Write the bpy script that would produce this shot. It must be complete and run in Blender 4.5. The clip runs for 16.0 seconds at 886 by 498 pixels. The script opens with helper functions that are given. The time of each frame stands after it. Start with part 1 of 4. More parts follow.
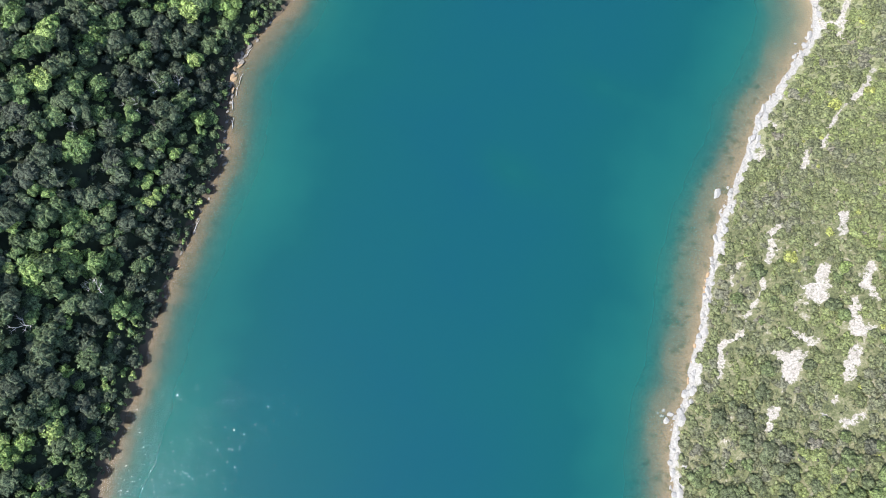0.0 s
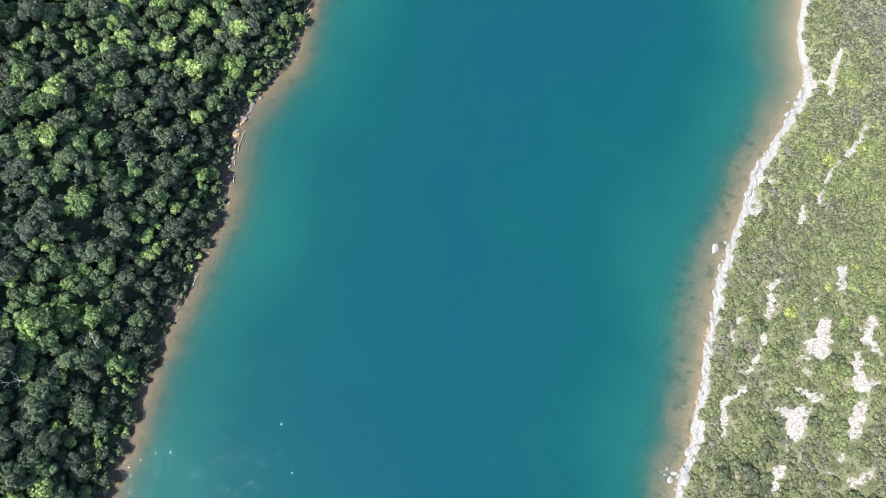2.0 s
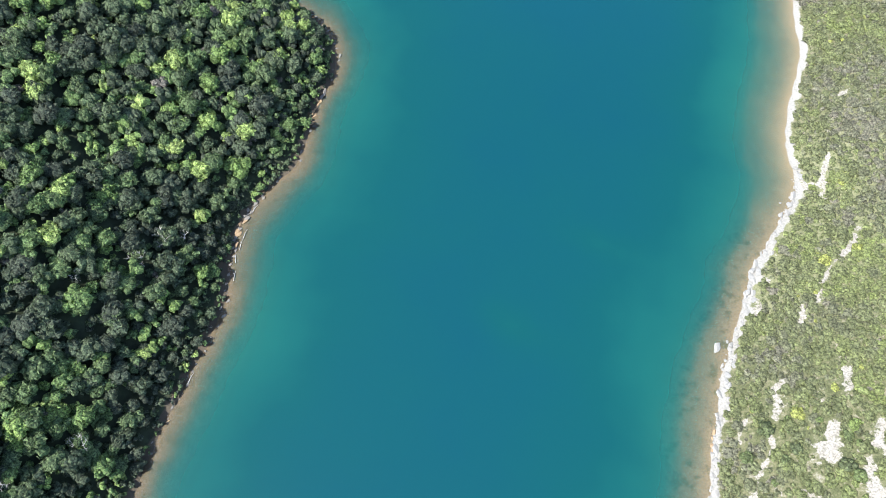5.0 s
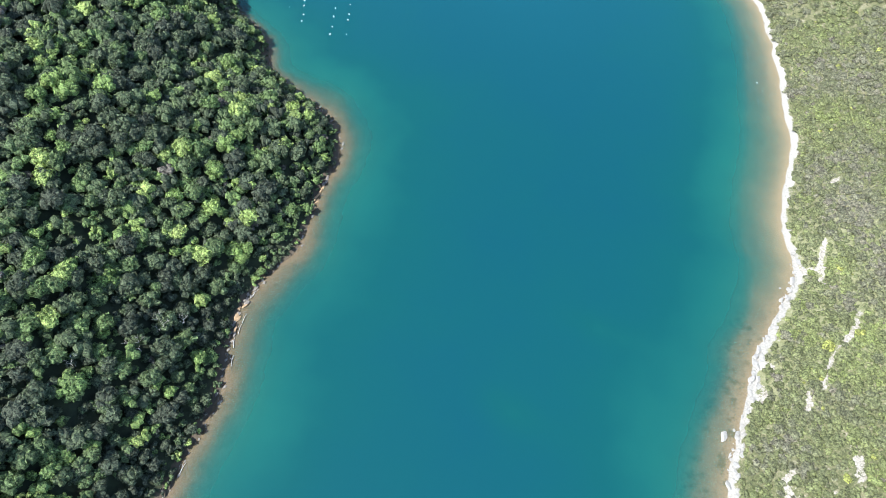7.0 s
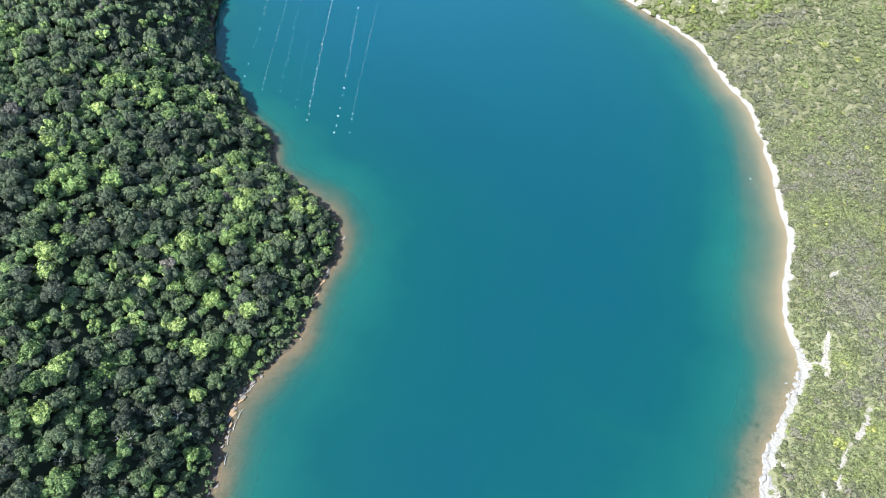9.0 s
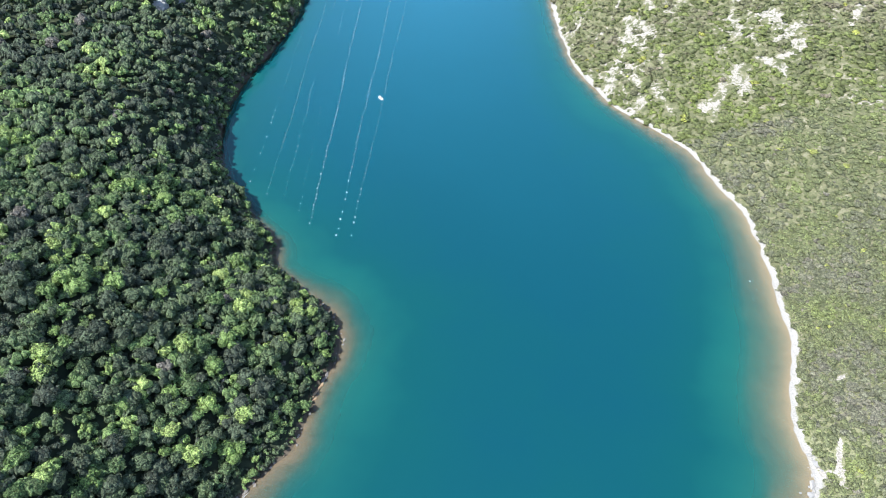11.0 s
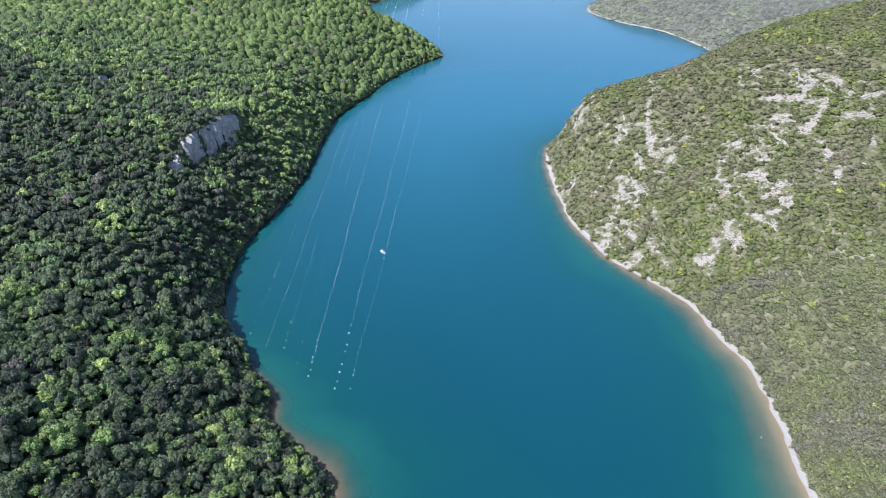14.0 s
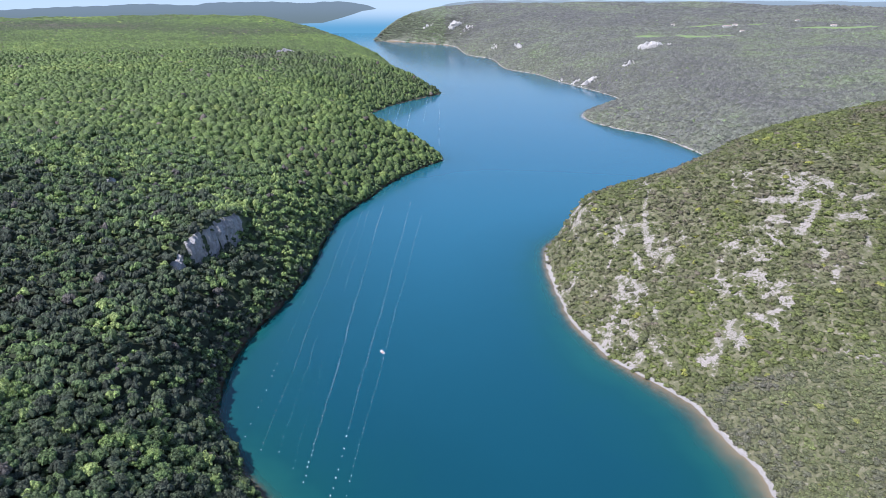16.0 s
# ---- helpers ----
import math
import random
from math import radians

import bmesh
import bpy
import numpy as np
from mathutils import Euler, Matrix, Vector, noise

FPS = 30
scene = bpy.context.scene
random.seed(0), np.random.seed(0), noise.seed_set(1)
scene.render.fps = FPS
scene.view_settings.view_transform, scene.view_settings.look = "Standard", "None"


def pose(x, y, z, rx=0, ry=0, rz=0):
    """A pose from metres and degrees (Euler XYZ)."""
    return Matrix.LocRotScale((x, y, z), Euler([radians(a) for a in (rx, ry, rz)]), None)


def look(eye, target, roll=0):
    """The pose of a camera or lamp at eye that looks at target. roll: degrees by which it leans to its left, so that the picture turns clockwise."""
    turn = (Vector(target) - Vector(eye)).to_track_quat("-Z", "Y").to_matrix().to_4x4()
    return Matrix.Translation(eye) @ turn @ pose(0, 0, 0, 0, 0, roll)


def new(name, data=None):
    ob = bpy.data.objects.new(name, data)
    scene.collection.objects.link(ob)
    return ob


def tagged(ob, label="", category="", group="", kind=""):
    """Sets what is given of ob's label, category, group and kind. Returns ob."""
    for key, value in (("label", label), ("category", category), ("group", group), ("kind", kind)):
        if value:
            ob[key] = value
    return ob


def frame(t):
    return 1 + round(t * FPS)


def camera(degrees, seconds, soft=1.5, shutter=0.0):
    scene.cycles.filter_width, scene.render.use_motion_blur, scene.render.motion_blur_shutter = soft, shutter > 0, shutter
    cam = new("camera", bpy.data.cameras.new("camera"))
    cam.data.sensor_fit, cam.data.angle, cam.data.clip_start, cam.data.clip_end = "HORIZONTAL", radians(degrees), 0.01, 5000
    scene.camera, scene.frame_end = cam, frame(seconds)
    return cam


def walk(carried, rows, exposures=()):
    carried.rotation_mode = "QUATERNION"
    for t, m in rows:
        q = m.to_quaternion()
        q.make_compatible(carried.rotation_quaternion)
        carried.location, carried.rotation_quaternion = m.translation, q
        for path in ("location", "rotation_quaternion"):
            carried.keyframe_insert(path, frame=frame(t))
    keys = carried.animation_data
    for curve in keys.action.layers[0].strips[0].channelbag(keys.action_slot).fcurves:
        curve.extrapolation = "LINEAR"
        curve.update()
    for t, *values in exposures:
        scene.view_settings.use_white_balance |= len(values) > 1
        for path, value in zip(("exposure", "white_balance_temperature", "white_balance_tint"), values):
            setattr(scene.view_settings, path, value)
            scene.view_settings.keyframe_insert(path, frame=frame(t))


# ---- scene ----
# The drone hovers 256 m over the inlet and slowly tilts its camera up.
EYE = (0.0, 0.0, 256.0)
cam = camera(65.14, 16.0, soft=0.75)
PATH = [
    (0.0, 13.26, 0.192, -0.253),
    (0.5, 14.25, 0.162, -0.239),
    (1.0, 15.30, 0.134, -0.225),
    (1.5, 16.49, 0.109, -0.210),
    (2.0, 17.75, 0.087, -0.194),
    (2.5, 19.05, 0.066, -0.178),
    (3.0, 20.29, 0.048, -0.161),
    (3.5, 21.56, 0.031, -0.144),
    (4.0, 22.85, 0.017, -0.127),
    (6.5, 31.03, -0.031, -0.038),
    (7.0, 32.84, -0.037, -0.021),
    (7.5, 34.77, -0.041, -0.003),
    (8.0, 36.62, -0.045, 0.014),
    (8.5, 38.59, -0.048, 0.031),
    (9.0, 40.52, -0.050, 0.048),
    (11.5, 51.03, -0.056, 0.123),
    (12.0, 53.09, -0.057, 0.136),
    (12.5, 55.24, -0.058, 0.148),
    (13.0, 57.33, -0.059, 0.159),
    (13.5, 59.46, -0.060, 0.170),
    (14.0, 61.45, -0.063, 0.179),
    (14.5, 63.59, -0.066, 0.187),
    (15.0, 65.65, -0.069, 0.194),
    (15.5, 67.72, -0.074, 0.199),
    (16.0, 69.66, -0.080, 0.203),
]
walk(cam, [(t, pose(*EYE, rx, ry, rz)) for t, rx, ry, rz in PATH],
     exposures=[(0, 0.71, 6050, 10), (4, 0.82, 6050, 8), (8, 0.89, 6000, 6), (11, 0.80, 5900, 8), (13, 0.56, 5800, 13), (16, 0.18, 5700, 20)])

# ---- light ----
SUN = Vector((-0.53, -0.25, 0.81)).normalized()
world = bpy.data.worlds.new("world")
scene.world = world
world.use_nodes = True
wn = world.node_tree.nodes
sky = wn.new("ShaderNodeTexSky")
sky.sky_type, sky.sun_disc = "NISHITA", False
sky.sun_elevation = math.asin(SUN.z)
sky.sun_rotation = math.atan2(SUN.x, SUN.y)
sky.altitude, sky.air_density, sky.dust_density, sky.ozone_density = 200, 1.0, 1.5, 1.0
world.node_tree.links.new(sky.outputs[0], wn["Background"].inputs[0])
wn["Background"].inputs[1].default_value = 0.15

sun = new("sun", bpy.data.lights.new("sun", "SUN"))
sun.data.energy, sun.data.angle, sun.data.color = 5.0, radians(0.55), (1.0, 0.95, 0.88)
sun.matrix_world = look(SUN * 500, (0, 0, 0))


# ---- plan of the inlet (metres; the water stands at z = 0) ----
# terrain-begin
rng = np.random.default_rng(7)
TABLE = rng.random(65536)


def lattice(ix, iy, seed):
    k = (ix.astype(np.int64) * 374761393 + iy.astype(np.int64) * 668265263 + seed * 974634541)
    k = (k ^ (k >> 13)) * 1274126177
    return TABLE[(k ^ (k >> 16)) & 65535]


def vnoise(x, y, size, seed=0):
    """Smooth value noise between -1 and 1."""
    x, y = np.asarray(x, float) / size, np.asarray(y, float) / size
    ix, iy = np.floor(x), np.floor(y)
    u, v = x - ix, y - iy
    u, v = u * u * (3 - 2 * u), v * v * (3 - 2 * v)
    a, b = lattice(ix, iy, seed), lattice(ix + 1, iy, seed)
    c, d = lattice(ix, iy + 1, seed), lattice(ix + 1, iy + 1, seed)
    return 2 * ((a * (1 - u) + b * u) * (1 - v) + (c * (1 - u) + d * u) * v) - 1


def fbm(x, y, size, octaves=4, seed=0):
    total, amp = 0, 0.5
    for o in range(octaves):
        total = total + amp * vnoise(x, y, size / 2 ** o, seed + 17 * o)
        amp *= 0.5
    return total


def smooth(a, b, v):
    u = np.clip((v - a) / (b - a), 0, 1)
    return u * u * (3 - 2 * u)


def spline(points, step=1 / 6):
    """Catmull-Rom curve through the points."""
    p = np.array(points, float)
    p = np.vstack([2 * p[0] - p[1], p, 2 * p[-1] - p[-2]])
    out = []
    for a, b, c, d in zip(p[:-3], p[1:-2], p[2:-1], p[3:]):
        for u in np.arange(0, 1, step):
            out.append(0.5 * (2 * b + (c - a) * u + (2 * a - 5 * b + 4 * c - d) * u * u + (3 * b - a - 3 * c + d) * u ** 3))
    return np.array(out + [p[-2]])


LEFT_NEAR = [(-210, -4900), (-190, -2000), (-170, -700), (-150, -300), (-132, -110), (-122, -28), (-117, -13), (-113, 4), (-109, 25),
             (-103, 50), (-98, 63), (-95, 74), (-89, 88), (-86, 102), (-86, 126), (-84, 136), (-78, 147), (-72, 156), (-63, 167), (-60, 181),
             (-58, 194), (-55, 204), (-51, 214), (-50, 227), (-56.5, 243), (-76.5, 262), (-90.5, 278), (-95.5, 299), (-111.5, 321), (-125, 341),
             (-137.5, 360), (-149.5, 391), (-155.5, 422), (-157.5, 463), (-152.5, 507), (-143.5, 544), (-135, 613), (-133, 730), (-126, 808), (-100, 888)]
LEFT_FAR = [(-80, 959), (-43, 1043), (-9, 1098), (-6, 1112), (-25, 1165), (-70, 1240), (-130, 1330), (-168, 1430), (-180, 1510), (-168, 1568),
            (-121, 1700), (-18, 1880), (-14, 1900), (-45, 1990), (-105, 2200), (-165, 2450), (-235, 2800), (-355, 3250), (-520, 3750),
            (-760, 4300), (-960, 4900)]
RIGHT_NEAR = [(120, -4900), (90, -2000), (80, -700), (62, -300), (70, -110), (79, -29), (80, -14), (82, -2), (87, 6), (90, 18), (94, 32), (98, 47),
              (102, 60), (105, 72), (113, 87), (119, 100), (125, 114), (134, 126), (141, 137), (147, 146), (151, 154), (152, 169), (154, 184),
              (159, 199), (164, 210), (170, 229), (172, 244), (175, 265), (177, 285), (179, 310), (178, 332), (172, 352), (168, 380), (160, 401),
              (140, 431), (125, 454), (115, 483), (105, 523), (102, 568), (101, 620)]
RIGHT_FAR = [(103, 660), (111, 700), (138, 740), (190, 790), (250, 850), (315, 920), (385, 990), (428, 1065), (432, 1130), (423, 1203), (397, 1305), (350, 1373),
             (318, 1435), (300, 1511), (318, 1590), (380, 1690), (432, 1770), (441, 1831), (400, 1988), (347, 2157), (303, 2357), (215, 2536), (188, 2911), (93, 3126),
             (33, 3628), (-177, 3872), (-385, 4000), (-400, 4050), (-380, 4250), (-330, 4550), (-300, 4900)]
LEFT_SHORE, RIGHT_SHORE = spline(LEFT_NEAR + LEFT_FAR), spline(RIGHT_NEAR + RIGHT_FAR)


def to_line(x, y, line):
    """Distance to a curve."""
    best = np.full(x.shape, 1e18)
    for (ax, ay), (bx, by) in zip(line[:-1], line[1:]):
        dx, dy = bx - ax, by - ay
        u = np.clip(((x - ax) * dx + (y - ay) * dy) / (dx * dx + dy * dy + 1e-9), 0, 1)
        best = np.minimum(best, (x - ax - u * dx) ** 2 + (y - ay - u * dy) ** 2)
    return np.sqrt(best)


def in_water(x, y):
    """True between the two shores."""
    loop = np.vstack([LEFT_SHORE, RIGHT_SHORE[::-1]])
    inside = np.zeros(x.shape, bool)
    for (ax, ay), (bx, by) in zip(loop, np.roll(loop, -1, 0)):
        if ay != by:
            inside ^= ((ay > y) != (by > y)) & (x < (bx - ax) * (y - ay) / (by - ay) + ax)
    return inside


def inland(x, y):
    """Metres from the waterline (negative in the water), and the bank: -1 left, 1 right."""
    x, y = np.asarray(x, float), np.asarray(y, float)
    l, r = to_line(x, y, LEFT_SHORE), to_line(x, y, RIGHT_SHORE)
    s = np.minimum(l, r)
    rough = 0.9 * vnoise(x, y, 9, 3) + 0.6 * vnoise(x, y, 3.5, 4)
    s = np.where(in_water(x, y), -s, s) + rough * np.clip(1.2 - s / 40, 0, 1)
    return s, np.where(l < r, -1.0, 1.0)


def bump(x, y, cx, cy, rx, ry, turn=0):
    c, s = math.cos(radians(turn)), math.sin(radians(turn))
    u, v = ((x - cx) * c + (y - cy) * s) / rx, (-(x - cx) * s + (y - cy) * c) / ry
    return np.exp(-(u * u + v * v))


# rock steps in the left slope: x, y, half length, height, heading of the face's run
STEPS = [(-197, 562, 54, 19, 75), (-322, 648, 11, 7, 80)]


def height(x, y, s, side):
    """Ground height over the water, with the bed of the inlet below it."""
    left = 100 + 18 * fbm(x, y, 700, 3, 11) * smooth(3600, 2400, y) + 16 * smooth(3000, 4600, y)
    right = 80 + 12 * fbm(x, y, 500, 3, 12) + 100 * bump(x, y, 500, 740, 250, 260) + 20 * smooth(1100, 1800, y) + 90 * smooth(2300, 4700, y)
    top = np.where(side < 0, left, right)
    reach = np.where(side < 0, 125 - 50 * bump(x, y, -165, 400, 75, 105) - 62 * bump(x, y, -160, 690, 80, 260), 150 - 104 * bump(x, y, 105, 668, 75, 95))
    land = np.clip(s, 0, None)
    z = 0.06 * np.clip(land, 0, 4) + top * (1 - np.exp(-(np.clip(land - 1.5, 0, None) / reach) ** 1.08))
    knoll = smooth(0, 42, land) * (21 * bump(x, y, 160, 655, 85, 75) + 38 * bump(x, y, 300, 690, 130, 110))
    cove = np.clip(bump(x, y, -130, 400, 70, 110) + smooth(430, 560, y) * smooth(1300, 1000, y), 0, 1)
    z = z + np.where(side > 0, knoll, (2.5 + 3.0 * bump(x, y, -130, 400, 70, 110)) * smooth(0.2, 5, land) * cove)
    for cx, cy, a, high, turn in STEPS:
        c, q = math.cos(radians(turn)), math.sin(radians(turn))
        u, v = (x - cx) * c + (y - cy) * q, -(x - cx) * q + (y - cy) * c
        z = z + high * np.exp(-(u / a) ** 4) * (smooth(-2.5, 2.5, v) * np.exp(-np.clip(v, 0, None) / 45) - smooth(2.5, -2.5, v) * 0.35 * np.exp(-np.clip(-v, 0, None) / 14))
    z = z + smooth(5, 60, land) * (7 * fbm(x, y, 90, 3, 13) + 10 * fbm(x, y, 240, 2, 14))
    sea = np.clip(-s, 0, None)
    shelf = np.where(side < 0, 5.0 - 4.0 * cove + 7 * bump(x, y, -58, 258, 16, 14) + 4 * bump(x, y, -78, 145, 22, 40), 10.0 - 6.5 * smooth(380, 450, y) + 6.0 * smooth(130, 170, y) * smooth(350, 300, y)) * (1 + 0.5 * fbm(x, y, 60, 2, 15))
    bed = 0.26 * (1 + 0.35 * smooth(300, 700, y)) * sea + 12 * smooth(480, 1400, y) * smooth(2, 30, sea) - 0.17 * np.minimum(sea, shelf) * smooth(70, 25, sea) + 4.0 * cove * (side < 0) * smooth(0, 10, sea) * smooth(60, 15, sea)
    most = 13 + 24 * smooth(120, 850, y) + 2.5 * fbm(x, y, 120, 2, 19)
    bed = most * (1 - np.exp(-bed / most)) + 0.12 * fbm(x, y, 6, 3, 16) * smooth(0, 4, sea)
    bed = bed - (3.6 * bump(x, y, 26, 92, 15, 8, -35) + 2.6 * bump(x, y, 62, 128, 17, 7, -25)) * smooth(12, 25, sea)
    return np.where(s > 0, z, -bed)


def ground_at(x, y):
    s, side = inland(x, y)
    return height(x, y, s, side), s, side
# terrain-end


# ---- materials ----
def material(name):
    m = bpy.data.materials.new(name)
    m.use_nodes = True
    nt = m.node_tree
    return m, nt, nt.nodes["Principled BSDF"]


def node(nt, kind, **inputs):
    n = nt.nodes.new("ShaderNode" + kind)
    for key, value in inputs.items():
        sock = n.inputs[key.replace("_", " ")] if not key.startswith("i") or not key[1:].isdigit() else n.inputs[int(key[1:])]
        if isinstance(value, bpy.types.NodeSocket):
            nt.links.new(value, sock)
        else:
            sock.default_value = value
    return n


def attr(nt, name):
    n = nt.nodes.new("ShaderNodeAttribute")
    n.attribute_name = name
    return n.outputs["Fac"]


def calc(nt, op, a, b=0.0, clamp=False):
    n = node(nt, "Math", i0=a, i1=b)
    n.operation, n.use_clamp = op, clamp
    return n.outputs[0]


def ramp(nt, value, stops):
    n = node(nt, "ValToRGB", i0=value)
    els = n.color_ramp.elements
    while len(els) < len(stops):
        els.new(0.5)
    for e, (p, c) in zip(els, stops):
        e.position, e.color = p, (*c, 1) if len(c) == 3 else c
    return n.outputs[0]


def grain(nt, size, detail=4.0, rough=0.6):
    pos = nt.nodes.new("ShaderNodeNewGeometry").outputs["Position"]
    n = node(nt, "TexNoise", Vector=pos, Scale=1 / size, Detail=detail, Roughness=rough)
    return n.outputs["Fac"]


def blend(nt, fac, a, b, mode="MIX"):
    n = nt.nodes.new("ShaderNodeMix")
    n.data_type, n.blend_type = "RGBA", mode
    for sock, value in ((n.inputs["Factor"], fac), (n.inputs[6], a), (n.inputs[7], b)):
        if isinstance(value, bpy.types.NodeSocket):
            nt.links.new(value, sock)
        else:
            sock.default_value = value if isinstance(value, float) else (*value, 1)
    return n.outputs[2]


def edge(nt, value, a, b):
    n = node(nt, "MapRange", i0=value, i1=a, i2=b, i3=0.0, i4=1.0)
    n.interpolation_type = "SMOOTHSTEP"
    return n.outputs[0]


def relief(nt, shader, value, strength, distance):
    b = node(nt, "Bump", Height=value, Strength=strength, Distance=distance)
    nt.links.new(b.outputs[0], shader.inputs["Normal"])


def foliage(name, stops, rough=0.65, grain_size=0.55, dark=0.23, light=1.9):
    """Leaves: the tree's species picks the hue, every clump differs a little."""
    m, nt, p = material(name)
    island = nt.nodes.new("ShaderNodeNewGeometry").outputs["Random Per Island"]
    base = ramp(nt, attr(nt, "species"), stops)
    k = calc(nt, "MULTIPLY_ADD", island, 0.6)
    k.node.inputs[2].default_value = 0.7
    col = blend(nt, 1.0, base, node(nt, "CombineColor", i0=k, i1=k, i2=k).outputs[0], "MULTIPLY")
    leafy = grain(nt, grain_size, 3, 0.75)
    # bright tips and shaded gaps between leaves, put into the colour by noise
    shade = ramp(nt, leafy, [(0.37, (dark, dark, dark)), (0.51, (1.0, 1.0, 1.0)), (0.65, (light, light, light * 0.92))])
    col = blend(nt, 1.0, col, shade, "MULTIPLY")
    relief(nt, p, leafy, 1.0, grain_size * 0.8)
    nt.links.new(col, p.inputs["Base Color"])
    p.inputs["Roughness"].default_value = rough
    p.inputs["Specular IOR Level"].default_value = 0.25
    thin = node(nt, "BsdfTranslucent", Color=col)
    mix = node(nt, "MixShader", i0=0.22, i1=p.outputs[0], i2=thin.outputs[0])
    nt.links.new(mix.outputs[0], nt.nodes["Material Output"].inputs[0])
    return m


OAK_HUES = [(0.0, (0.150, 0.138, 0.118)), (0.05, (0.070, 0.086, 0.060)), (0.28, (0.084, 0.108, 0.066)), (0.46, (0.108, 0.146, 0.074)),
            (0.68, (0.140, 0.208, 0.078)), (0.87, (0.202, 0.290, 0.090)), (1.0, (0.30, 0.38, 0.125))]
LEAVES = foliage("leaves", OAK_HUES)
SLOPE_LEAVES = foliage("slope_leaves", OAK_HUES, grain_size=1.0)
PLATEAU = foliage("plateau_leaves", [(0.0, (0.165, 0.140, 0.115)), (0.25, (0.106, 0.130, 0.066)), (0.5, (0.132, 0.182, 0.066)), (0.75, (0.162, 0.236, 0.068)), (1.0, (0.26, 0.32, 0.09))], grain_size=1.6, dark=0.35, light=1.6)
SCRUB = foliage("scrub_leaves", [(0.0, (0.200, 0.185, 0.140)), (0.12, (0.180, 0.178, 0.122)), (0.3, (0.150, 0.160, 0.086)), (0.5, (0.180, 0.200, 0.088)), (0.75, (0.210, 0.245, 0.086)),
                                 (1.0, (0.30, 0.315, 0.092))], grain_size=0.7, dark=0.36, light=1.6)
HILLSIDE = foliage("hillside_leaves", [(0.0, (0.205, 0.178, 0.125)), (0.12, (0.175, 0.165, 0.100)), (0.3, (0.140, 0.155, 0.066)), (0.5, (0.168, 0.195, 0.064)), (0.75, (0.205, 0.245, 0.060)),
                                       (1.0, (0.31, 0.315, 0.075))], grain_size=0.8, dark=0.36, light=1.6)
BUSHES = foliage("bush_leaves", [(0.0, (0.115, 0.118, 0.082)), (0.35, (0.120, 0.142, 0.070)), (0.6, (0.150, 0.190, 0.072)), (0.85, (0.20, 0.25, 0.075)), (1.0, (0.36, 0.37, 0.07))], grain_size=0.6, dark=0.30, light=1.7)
# grey-green far leaves, made paler to put distance haze into their colour
BROWSE = foliage("far_hazed_leaves", [(0.0, (0.165, 0.165, 0.150)), (0.3, (0.188, 0.195, 0.160)), (0.55, (0.205, 0.222, 0.160)), (0.8, (0.21, 0.255, 0.145)), (1.0, (0.23, 0.30, 0.14))], grain_size=2.2, dark=0.5, light=1.4)


